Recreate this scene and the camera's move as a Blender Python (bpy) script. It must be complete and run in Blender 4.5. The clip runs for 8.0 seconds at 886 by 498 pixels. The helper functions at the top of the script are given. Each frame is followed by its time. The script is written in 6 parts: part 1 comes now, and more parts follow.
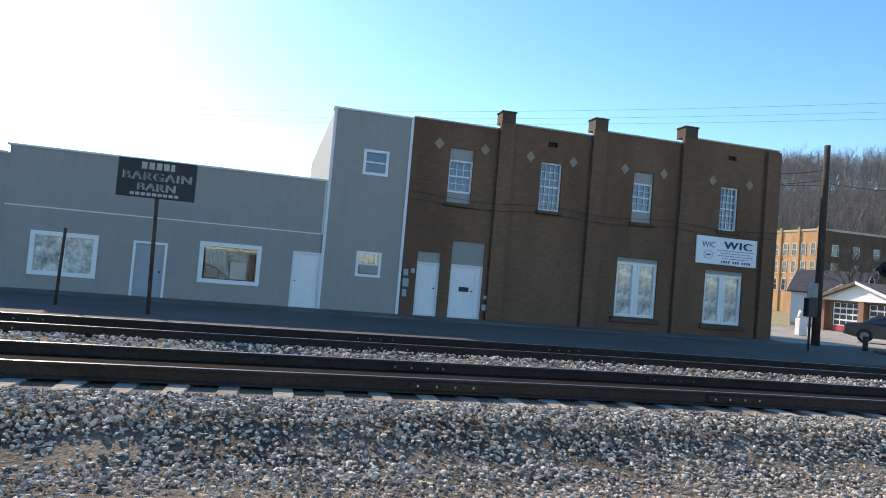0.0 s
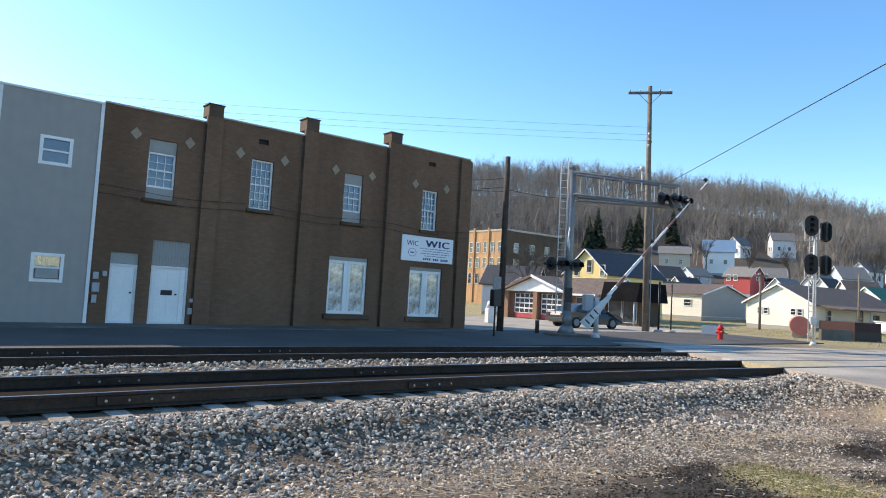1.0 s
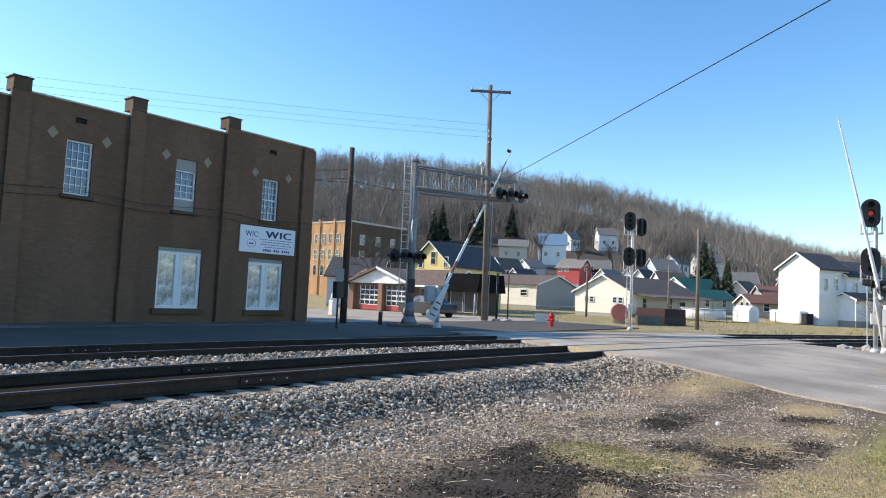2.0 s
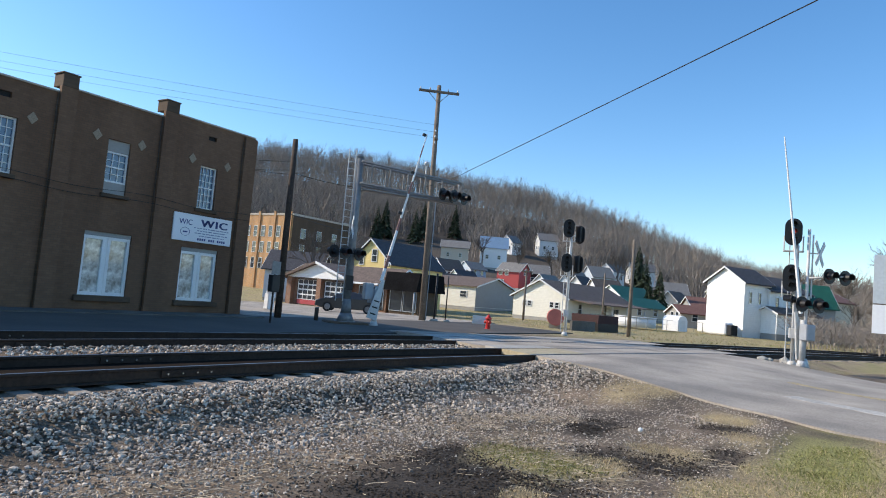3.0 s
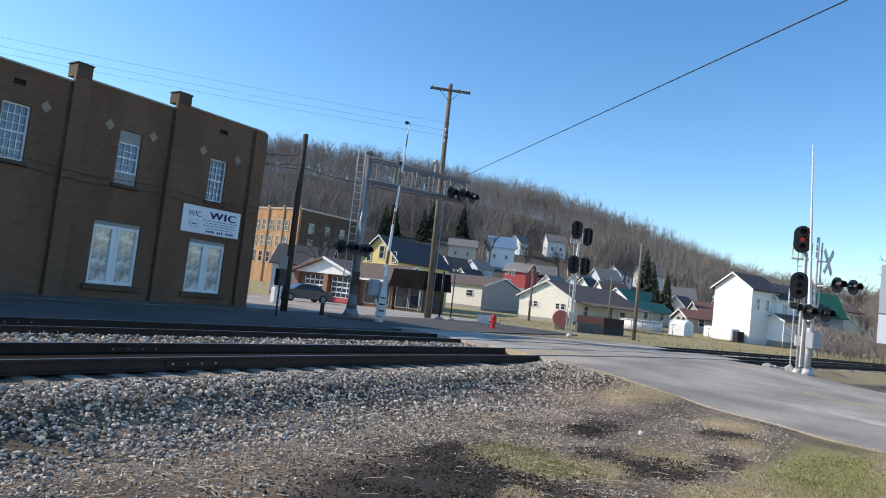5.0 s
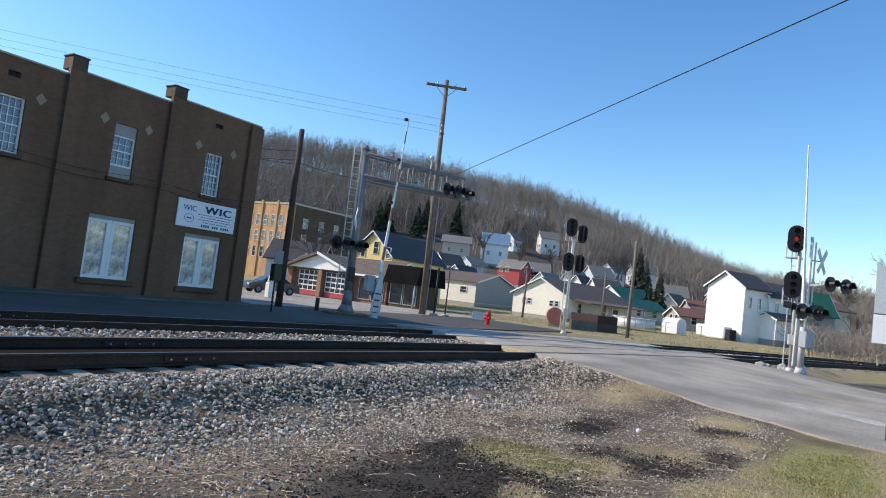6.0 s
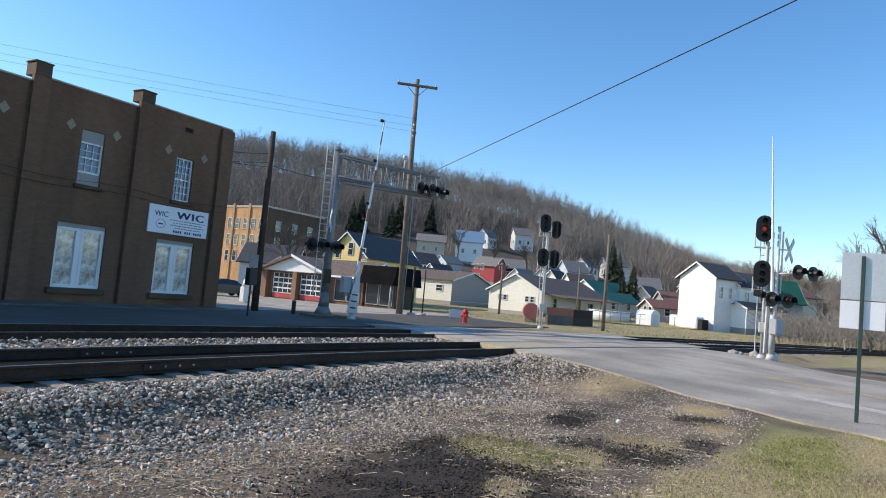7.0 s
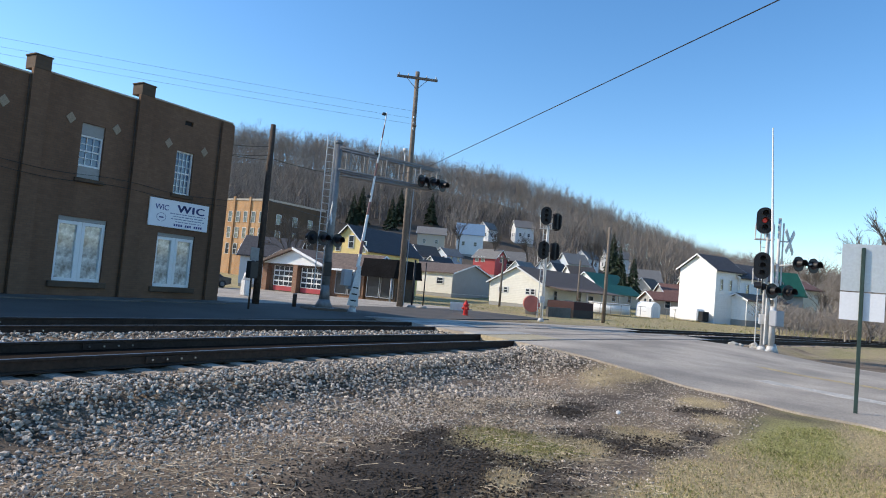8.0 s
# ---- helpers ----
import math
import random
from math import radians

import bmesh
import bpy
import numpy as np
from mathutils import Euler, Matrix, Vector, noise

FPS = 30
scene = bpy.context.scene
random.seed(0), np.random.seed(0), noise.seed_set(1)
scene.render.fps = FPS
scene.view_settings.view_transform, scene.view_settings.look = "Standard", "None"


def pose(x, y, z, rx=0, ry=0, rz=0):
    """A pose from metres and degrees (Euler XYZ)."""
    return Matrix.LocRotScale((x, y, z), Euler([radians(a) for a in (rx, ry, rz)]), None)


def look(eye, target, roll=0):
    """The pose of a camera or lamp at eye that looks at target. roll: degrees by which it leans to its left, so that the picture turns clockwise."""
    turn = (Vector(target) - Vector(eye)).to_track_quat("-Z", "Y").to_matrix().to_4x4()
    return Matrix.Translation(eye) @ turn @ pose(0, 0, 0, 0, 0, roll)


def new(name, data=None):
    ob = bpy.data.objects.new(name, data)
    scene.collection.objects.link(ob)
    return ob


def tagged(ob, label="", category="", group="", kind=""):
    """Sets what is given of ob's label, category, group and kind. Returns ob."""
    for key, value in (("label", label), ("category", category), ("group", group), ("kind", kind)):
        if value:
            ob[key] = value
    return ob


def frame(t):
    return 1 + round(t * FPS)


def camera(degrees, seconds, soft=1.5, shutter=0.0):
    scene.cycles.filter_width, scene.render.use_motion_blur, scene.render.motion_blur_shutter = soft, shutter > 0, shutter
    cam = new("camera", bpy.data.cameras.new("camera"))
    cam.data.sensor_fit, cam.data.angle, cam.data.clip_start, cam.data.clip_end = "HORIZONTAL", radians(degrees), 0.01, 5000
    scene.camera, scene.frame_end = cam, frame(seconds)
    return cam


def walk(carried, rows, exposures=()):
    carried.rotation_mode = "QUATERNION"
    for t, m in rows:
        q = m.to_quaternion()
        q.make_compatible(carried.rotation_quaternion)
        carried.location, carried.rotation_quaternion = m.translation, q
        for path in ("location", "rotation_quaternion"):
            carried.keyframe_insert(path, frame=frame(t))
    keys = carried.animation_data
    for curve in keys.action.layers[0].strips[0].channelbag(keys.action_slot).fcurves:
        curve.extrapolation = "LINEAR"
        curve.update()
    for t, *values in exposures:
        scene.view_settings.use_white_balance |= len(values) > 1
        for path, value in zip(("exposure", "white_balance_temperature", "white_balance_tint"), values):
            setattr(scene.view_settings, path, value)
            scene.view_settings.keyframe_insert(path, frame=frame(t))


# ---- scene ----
cam = camera(67.5, 8.0, soft=1.0)
# seconds, x, y, z, yaw, pitch, roll
ROWS = [
    (0.0, -0.060, -0.025, 1.550, -14.74, 2.27, -4.89),
    (0.5, -0.045, -0.028, 1.548, -32.07, 3.67, -4.03),
    (1.0, 0.008, -0.127, 1.550, -38.97, 3.92, -3.13),
    (1.5, 0.025, -0.157, 1.542, -45.33, 3.82, -2.53),
    (2.0, 0.123, -0.201, 1.547, -52.16, 3.88, -2.56),
    (3.5, 0.240, -0.237, 1.554, -57.89, 4.19, -5.34),
    (4.0, 0.243, -0.271, 1.554, -57.66, 4.23, -5.75),
    (4.5, 0.229, -0.289, 1.554, -56.79, 4.09, -6.36),
    (6.0, 0.164, -0.199, 1.556, -57.35, 3.69, -6.86),
    (6.5, 0.080, -0.192, 1.550, -58.90, 3.82, -6.48),
    (7.0, 0.077, -0.189, 1.550, -59.46, 3.80, -5.13),
    (7.5, 0.062, -0.186, 1.545, -59.33, 3.56, -4.78),
    (8.0, 0.059, -0.200, 1.546, -59.41, 3.17, -4.99),
]
walk(cam, [(t, pose(x, y, z, 90 + pitch, roll, yaw)) for t, x, y, z, yaw, pitch, roll in ROWS],
     [(0.0, 0.63, 6900, 10), (1.0, 0.75, 6950, 10), (2.0, 0.62, 6850, 10), (3.5, 0.3, 6570, 10), (8.0, 0.34, 6580, 10)])

# ---- light ----
SUN_LEFT, SUN_UP = 27.0, 31.0
world = bpy.data.worlds.new("sky")
scene.world = world
world.use_nodes = True
wn = world.node_tree.nodes
sky = wn.new("ShaderNodeTexSky")
sky.sky_type = "NISHITA"
sky.sun_disc = False
sky.sun_elevation = radians(SUN_UP)
sky.sun_rotation = radians(-SUN_LEFT)
sky.air_density, sky.dust_density, sky.ozone_density = 1.0, 0.3, 3.0
deep = wn.new("ShaderNodeHueSaturation")
deep.inputs["Saturation"].default_value = 1.22
world.node_tree.links.new(sky.outputs[0], deep.inputs["Color"])
world.node_tree.links.new(deep.outputs[0], wn["Background"].inputs[0])
wn["Background"].inputs[1].default_value = 0.175
sun = new("sun", bpy.data.lights.new("sun", "SUN"))
sun.data.energy, sun.data.angle, sun.data.color = 4.0, radians(0.5), (1.0, 0.88, 0.72)
a, e = radians(SUN_LEFT), radians(SUN_UP)
to_sun = Vector((-math.sin(a) * math.cos(e), math.cos(a) * math.cos(e), math.sin(e)))
sun.matrix_world = look(to_sun * 60, (0, 0, 0))

# ---- materials ----
def mat(name, col, rough=0.8, metal=0.0, var=0.2, scale=1.5, fine=25.0, bump=0.15, col2=None, mix=0.5, spec=0.4, island=0.0, each=0.0, emit=None, power=0.0):
    """Base colour varied by a coarse and a fine noise, towards col2 where it is given, with fine relief."""
    m = bpy.data.materials.new(name)
    m.use_nodes = True
    n, l = m.node_tree.nodes, m.node_tree.links
    p = n["Principled BSDF"]
    p.inputs["Roughness"].default_value, p.inputs["Metallic"].default_value = rough, metal
    p.inputs["Specular IOR Level"].default_value = spec
    geo = n.new("ShaderNodeTexCoord")
    big, small = n.new("ShaderNodeTexNoise"), n.new("ShaderNodeTexNoise")
    for t, s in ((big, scale), (small, fine)):
        t.inputs["Scale"].default_value, t.inputs["Detail"].default_value = s, 4
        l.new(geo.outputs["Object"], t.inputs["Vector"])
    ramp = n.new("ShaderNodeMapRange")
    ramp.inputs["From Min"].default_value, ramp.inputs["From Max"].default_value = mix - 0.15, mix + 0.15
    l.new(big.outputs["Fac"], ramp.inputs["Value"])
    c = n.new("ShaderNodeMix")
    c.data_type = "RGBA"
    b = col2 or tuple(v * (1 - var) for v in col)
    c.inputs["A"].default_value, c.inputs["B"].default_value = (*b, 1), (*col, 1)
    l.new(ramp.outputs[0], c.inputs["Factor"])
    h = n.new("ShaderNodeHueSaturation")
    l.new(c.outputs["Result"], h.inputs["Color"])
    v = n.new("ShaderNodeMapRange")
    v.inputs["From Min"].default_value, v.inputs["From Max"].default_value = 0.3, 0.7
    v.inputs["To Min"].default_value, v.inputs["To Max"].default_value = 1 - var, 1 + var
    l.new(small.outputs["Fac"], v.inputs["Value"])
    last = v.outputs[0]
    if island or each:
        g = n.new("ShaderNodeNewGeometry") if island else n.new("ShaderNodeObjectInfo")
        k = n.new("ShaderNodeMapRange")
        k.inputs["To Min"].default_value, k.inputs["To Max"].default_value = 1 - (island or each), 1 + (island or each)
        l.new(g.outputs["Random Per Island" if island else "Random"], k.inputs["Value"])
        mul = n.new("ShaderNodeMath")
        mul.operation = "MULTIPLY"
        l.new(last, mul.inputs[0]), l.new(k.outputs[0], mul.inputs[1])
        last = mul.outputs[0]
    l.new(last, h.inputs["Value"])
    l.new(h.outputs[0], p.inputs["Base Color"])
    if bump:
        bn = n.new("ShaderNodeBump")
        bn.inputs["Strength"].default_value, bn.inputs["Distance"].default_value = bump, 0.02
        l.new(small.outputs["Fac"], bn.inputs["Height"])
        l.new(bn.outputs[0], p.inputs["Normal"])
    if emit:
        p.inputs["Emission Color"].default_value, p.inputs["Emission Strength"].default_value = (*emit, 1), power
    return m


def brick_mat(name, c1, c2, mortar, w=0.21, hgt=0.075):
    m = mat(name, c1, 0.9, var=0.07, scale=0.45, fine=5)
    n, l = m.node_tree.nodes, m.node_tree.links
    tc = next(x for x in n if x.type == "TEX_COORD")
    sep, com, add = n.new("ShaderNodeSeparateXYZ"), n.new("ShaderNodeCombineXYZ"), n.new("ShaderNodeMath")
    l.new(tc.outputs["Object"], sep.inputs[0])
    l.new(sep.outputs[0], add.inputs[0]), l.new(sep.outputs[1], add.inputs[1])
    l.new(add.outputs[0], com.inputs[0]), l.new(sep.outputs[2], com.inputs[1])
    streak = n.new("ShaderNodeMapping")
    streak.inputs["Scale"].default_value = (1.6, 1.6, 0.45)
    big = next(x for x in n if x.type == "TEX_NOISE")
    big.inputs["Detail"].default_value = 7
    l.new(tc.outputs["Object"], streak.inputs["Vector"]), l.new(streak.outputs[0], big.inputs["Vector"])
    bt = n.new("ShaderNodeTexBrick")
    for k, x in (("Scale", 1.0), ("Brick Width", w), ("Row Height", hgt), ("Mortar Size", 0.006), ("Mortar Smooth", 0.2)):
        bt.inputs[k].default_value = x
    bt.inputs["Color1"].default_value, bt.inputs["Color2"].default_value, bt.inputs["Mortar"].default_value = (*c1, 1), (*c2, 1), (*mortar, 1)
    l.new(com.outputs[0], bt.inputs["Vector"])
    mx = next(x for x in n if x.type == "MIX")
    mul = n.new("ShaderNodeMix")
    mul.data_type, mul.blend_type = "RGBA", "MULTIPLY"
    mul.inputs["Factor"].default_value = 0.55
    hs = next(x for x in n if x.type == "HUE_SAT")
    mx.inputs["A"].default_value, mx.inputs["B"].default_value = (0.5, 0.47, 0.45, 1), (1, 1, 1, 1)
    l.new(bt.outputs[0], mul.inputs["A"]), l.new(mx.outputs["Result"], mul.inputs["B"])
    l.new(mul.outputs["Result"], hs.inputs["Color"])
    return m


def rib_mat(name, col, pitch=0.3, vertical=True):
    """Sheet siding with shallow ribs."""
    m = mat(name, col, 0.55, var=0.045, scale=0.5, fine=3, bump=0)
    n, l = m.node_tree.nodes, m.node_tree.links
    tc = next(x for x in n if x.type == "TEX_COORD")
    w = n.new("ShaderNodeTexWave")
    w.bands_direction = "X" if vertical else "Z"
    w.inputs["Scale"].default_value = 0.314 / pitch
    l.new(tc.outputs["Object"], w.inputs["Vector"])
    b = n.new("ShaderNodeBump")
    b.inputs["Strength"].default_value, b.inputs["Distance"].default_value = 0.3, 0.025
    l.new(w.outputs["Fac"], b.inputs["Height"])
    l.new(b.outputs[0], n["Principled BSDF"].inputs["Normal"])
    return m


def glass_mat(name, col=(0.03, 0.04, 0.05), rough=0.04):
    m = mat(name, col, rough, var=0.1, scale=0.8, fine=3, bump=0.02, spec=0.9)
    return m


def clear_glass(name):
    m = bpy.data.materials.new(name)
    m.use_nodes = True
    n, l = m.node_tree.nodes, m.node_tree.links
    g, t, x, f = n.new("ShaderNodeBsdfGlossy"), n.new("ShaderNodeBsdfTransparent"), n.new("ShaderNodeMixShader"), n.new("ShaderNodeFresnel")
    g.inputs["Roughness"].default_value = 0.02
    f.inputs["IOR"].default_value = 1.7
    l.new(f.outputs[0], x.inputs[0]), l.new(t.outputs[0], x.inputs[1]), l.new(g.outputs[0], x.inputs[2])
    l.new(x.outputs[0], n["Material Output"].inputs[0])
    return m


M = dict(
    brick=brick_mat("tan_brick", (0.205, 0.113, 0.066), (0.172, 0.094, 0.055), (0.14, 0.09, 0.06)),
    brick_dark=brick_mat("sooty_and_shaded_brick", (0.13, 0.085, 0.052), (0.1, 0.065, 0.042), (0.1, 0.075, 0.06)),
    brick_red=brick_mat("red_brown_brick", (0.3, 0.15, 0.09), (0.24, 0.12, 0.07), (0.3, 0.25, 0.2)),
    brick_orange=brick_mat("orange_brick", (0.62, 0.34, 0.15), (0.5, 0.27, 0.12), (0.5, 0.4, 0.3)),
    stone=mat("pale_stone", (0.5, 0.45, 0.38), 0.9),
    siding=rib_mat("grey_siding", (0.31, 0.285, 0.265)),
    white=mat("white_paint", (0.8, 0.8, 0.79), 0.5, var=0.05, bump=0.03),
    white_siding=rib_mat("white_siding", (0.82, 0.82, 0.8), 0.2, False),
    trim=mat("off_white_trim", (0.72, 0.72, 0.72), 0.5, var=0.06, bump=0.03),
    cream=rib_mat("cream_siding", (0.78, 0.75, 0.66), 0.2, False),
    yellow=rib_mat("yellow_siding", (0.8, 0.62, 0.25), 0.2, False),
    red=rib_mat("red_siding", (0.42, 0.06, 0.06), 0.2, False),
    bluegrey=rib_mat("pale_blue_siding", (0.5, 0.56, 0.62), 0.2, False),
    tan=rib_mat("beige_siding", (0.55, 0.48, 0.38), 0.2, False),
    greywall=mat("grey_render", (0.34, 0.33, 0.31), 0.85, var=0.06, fine=10),
    shingle=mat("dark_shingles", (0.07, 0.07, 0.08), 0.9, var=0.3, scale=3, fine=8, bump=0.5),
    shingle_brown=mat("brown_shingles", (0.16, 0.12, 0.1), 0.9, var=0.3, scale=3, fine=8, bump=0.5),
    shingle_red=mat("russet_shingles", (0.2, 0.1, 0.08), 0.9, var=0.25, scale=3, fine=8, bump=0.5),
    shingle_green=mat("green_metal_roof", (0.022, 0.115, 0.075), 0.5, var=0.2, scale=2),
    shingle_blue=mat("blue_metal_roof", (0.2, 0.3, 0.42), 0.4, var=0.15, scale=2),
    shingle_grey=mat("grey_shingles", (0.22, 0.21, 0.2), 0.9, var=0.25, scale=3, fine=8, bump=0.5),
    glass=glass_mat("window_glass"),
    # bluer copy of the glass: the sky's reflection is put into its base colour
    glass_blue=glass_mat("sky_lit_glass", (0.05, 0.09, 0.16)),
    clear=clear_glass("shop_glass"),
    curtain=mat("pale_curtain", (0.75, 0.75, 0.71), 0.9, var=0.25, scale=2.5, fine=7, bump=0.4, col2=(0.45, 0.45, 0.42), mix=0.45),
    tile=mat("buff_tile", (0.36, 0.28, 0.2), 0.9),
    # opaque pane; patchy reflections of the bright side opposite are put into its colour
    lit_pane=mat("painted_reflection_glass", (0.66, 0.66, 0.62), 0.06, var=0.3, scale=3.4, fine=11, bump=0.02, col2=(0.25, 0.24, 0.21), mix=0.46, spec=0.7),
    dark=mat("dark_interior", (0.02, 0.02, 0.022), 0.8),
    black=mat("black_paint", (0.012, 0.012, 0.014), 0.45, var=0.2, bump=0.05),
    wood=mat("creosoted_pole", (0.075, 0.052, 0.038), 0.9, var=0.35, scale=2, fine=12, bump=0.5),
    wood_grey=mat("weathered_pole", (0.21, 0.17, 0.135), 0.9, var=0.3, scale=2, fine=12, bump=0.5),
    steel=mat("galvanised_steel", (0.24, 0.24, 0.24), 0.55, 0.3, var=0.15, fine=9),
    silver=mat("silver_paint", (0.58, 0.58, 0.57), 0.55, 0.1, var=0.12, fine=9),
    rust=mat("rusty_rail_web", (0.05, 0.03, 0.02), 0.85, var=0.35, scale=2, fine=20, bump=0.3),
    railtop=mat("polished_rail_head", (0.4, 0.39, 0.38), 0.33, 0.9, var=0.1),
    tie=mat("bleached_tie", (0.36, 0.3, 0.24), 0.95, var=0.3, scale=2, fine=12, bump=0.5, each=0.35),
    asphalt=mat("worn_asphalt", (0.43, 0.375, 0.31), 0.9, var=0.2, scale=0.5, fine=26, bump=0.4, col2=(0.25, 0.222, 0.188)),
    # darker copy of the asphalt: the building's shade is partly in this colour
    street=mat("shaded_asphalt", (0.1, 0.088, 0.076), 0.9, var=0.14, scale=0.4, fine=18, bump=0.25, col2=(0.07, 0.063, 0.056)),
    concrete=mat("concrete", (0.42, 0.4, 0.36), 0.9, var=0.16, scale=0.8, fine=15),
    old_concrete=mat("dark_concrete", (0.15, 0.138, 0.122), 0.9, var=0.2, scale=0.7, fine=14, col2=(0.085, 0.08, 0.072)),
    panel=mat("pale_crossing_panel", (0.45, 0.38, 0.25), 0.9, var=0.18, scale=2, fine=15),
    yellow_paint=mat("worn_yellow_paint", (0.46, 0.37, 0.19), 0.8, var=0.3, scale=4, fine=20),
    white_line=mat("worn_white_paint", (0.5, 0.47, 0.42), 0.85, var=0.25, scale=2, fine=15),
    red_paint=mat("red_enamel", (0.55, 0.03, 0.025), 0.4, var=0.12),
    red_door=mat("red_door_panel", (0.45, 0.06, 0.07), 0.5, var=0.12),
    red_dull=mat("faded_red_tank", (0.5, 0.16, 0.13), 0.7, var=0.2),
    matte=mat("matte_black_shingle", (0.012, 0.012, 0.013), 1.0, var=0.3, spec=0.05, fine=8),
    maroon=mat("maroon_siding", (0.045, 0.014, 0.014), 0.7, var=0.2),
    grey=mat("grey_box_paint", (0.34, 0.36, 0.39), 0.5, var=0.05, fine=6, bump=0.03),
    sign_back=mat("bare_aluminium_sign", (0.62, 0.64, 0.65), 0.4, 0.4, var=0.06, bump=0.02),
    sign_green=mat("green_post", (0.035, 0.065, 0.055), 0.6, var=0.2),
    sign_white=mat("white_sign_board", (0.8, 0.81, 0.84), 0.5, var=0.03, bump=0),
    sign_blue=mat("blue_lettering", (0.05, 0.07, 0.22), 0.6, var=0.1, bump=0),
    sign_ink=mat("faded_blue_print", (0.2, 0.23, 0.36), 0.6, var=0.1, bump=0),
    sign_dark=mat("dark_board", (0.035, 0.04, 0.045), 0.7, var=0.2),
    sign_pale=mat("faded_cream_lettering", (0.5, 0.48, 0.4), 0.7, var=0.2),
    ballast=mat("ballast_stone", (0.46, 0.39, 0.315), 0.85, var=0.25, scale=6, fine=60, bump=0.4, island=0.8),
    soil=mat("damp_soil", (0.05, 0.037, 0.026), 0.95, var=0.3, scale=6, fine=40, bump=0.4, island=0.5),
    bed_black=mat("near_black_bed", (0.028, 0.021, 0.016), 1.0, var=0.3, scale=2, fine=18, bump=0.6, spec=0.03),
    litter=mat("brown_litter", (0.42, 0.34, 0.235), 0.95, var=0.2, island=0.6, bump=0),
    straw=mat("dead_grass", (0.5, 0.4, 0.24), 0.9, var=0.2, island=0.35, bump=0),
    green=mat("winter_grass", (0.25, 0.245, 0.085), 0.9, var=0.2, island=0.4, bump=0),
    bark=mat("bare_twigs", (0.16, 0.125, 0.1), 0.95, var=0.2, bump=0, island=0.3),
    bark_far=mat("hill_woods", (0.265, 0.23, 0.2), 0.95, var=0.2, bump=0, island=0.35),
    needle=mat("evergreen_needles", (0.05, 0.072, 0.04), 0.9, var=0.3, bump=0, island=0.35),
    car_silver=mat("silver_car_paint", (0.075, 0.076, 0.08), 0.25, 0.5, var=0.03, bump=0),
    car_dark=mat("charcoal_car_paint", (0.05, 0.052, 0.06), 0.22, 0.4, var=0.03, bump=0),
    tyre=mat("tyre_rubber", (0.02, 0.02, 0.02), 0.9),
    lamp_red=mat("red_lens", (0.035, 0.006, 0.006), 0.5, var=0.05, bump=0),
    lamp_lit=mat("lit_red_lens", (0.4, 0.02, 0.02), 0.2, var=0.05, bump=0, emit=(1.0, 0.07, 0.03), power=0.12),
    wire=mat("black_cable", (0.02, 0.02, 0.02), 0.6, bump=0),
    stripe_red=mat("red_reflective_stripe", (0.3, 0.15, 0.13), 0.5, bump=0.02),
)


# ---- building kit ----
def part(name, bm, material, parent=None, label="", m=None):
    """One mesh object from a bmesh, under parent (its poses are then in the parent's space)."""
    me = bpy.data.meshes.new(name)
    bmesh.ops.recalc_face_normals(bm, faces=bm.faces)
    bm.to_mesh(me)
    bm.free()
    me.materials.append(M[material] if isinstance(material, str) else material)
    ob = new(name, me)
    ob.parent = parent
    if m:
        ob.matrix_basis = m
    if label:
        tagged(ob, label)
    return ob


def thing(name, label, category, m=None, group="", kind=""):
    ob = new(name)
    if m:
        ob.matrix_basis = m
    return tagged(ob, label, category, group, kind)


def box(bm, x0, x1, y0, y1, z0, z1, bevel=0.0):
    v = [bm.verts.new((x, y, z)) for x in (x0, x1) for y in (y0, y1) for z in (z0, z1)]
    fs = [bm.faces.new([v[i] for i in q]) for q in ((0, 1, 3, 2), (4, 6, 7, 5), (0, 4, 5, 1), (2, 3, 7, 6), (0, 2, 6, 4), (1, 5, 7, 3))]
    if bevel:
        bmesh.ops.bevel(bm, geom=list({e for f in fs for e in f.edges}), offset=bevel, segments=1, affect="EDGES")
    return bm


def B(*a, bevel=0.0):
    return box(bmesh.new(), *a, bevel=bevel)


def tube(bm, p, q, r0, r1=None, n=10, cap=True):
    p, q = Vector(p), Vector(q)
    r1 = r0 if r1 is None else r1
    d = (q - p).normalized()
    s = d.orthogonal().normalized()
    t = d.cross(s)
    rings = [[bm.verts.new(c + (s * math.cos(2 * math.pi * k / n) + t * math.sin(2 * math.pi * k / n)) * r) for k in range(n)] for c, r in ((p, r0), (q, r1))]
    for k in range(n):
        f = bm.faces.new((rings[0][k], rings[0][(k + 1) % n], rings[1][(k + 1) % n], rings[1][k]))
        f.smooth = n > 6
    if cap:
        bm.faces.new(rings[0][::-1]), bm.faces.new(rings[1])
    return bm


def T(*a, **k):
    return tube(bmesh.new(), *a, **k)


def prism(pts, y0, y1, axis="y"):
    """A flat outline given in two axes, pulled along the third."""
    bm = bmesh.new()
    put = {"y": lambda a, b, c: (a, c, b), "x": lambda a, b, c: (c, a, b), "z": lambda a, b, c: (a, b, c)}[axis]
    lo = [bm.verts.new(put(a, b, y0)) for a, b in pts]
    hi = [bm.verts.new(put(a, b, y1)) for a, b in pts]
    bm.faces.new(lo), bm.faces.new(hi[::-1])
    for i in range(len(pts)):
        j = (i + 1) % len(pts)
        bm.faces.new((lo[i], lo[j], hi[j], hi[i]))
    return bm


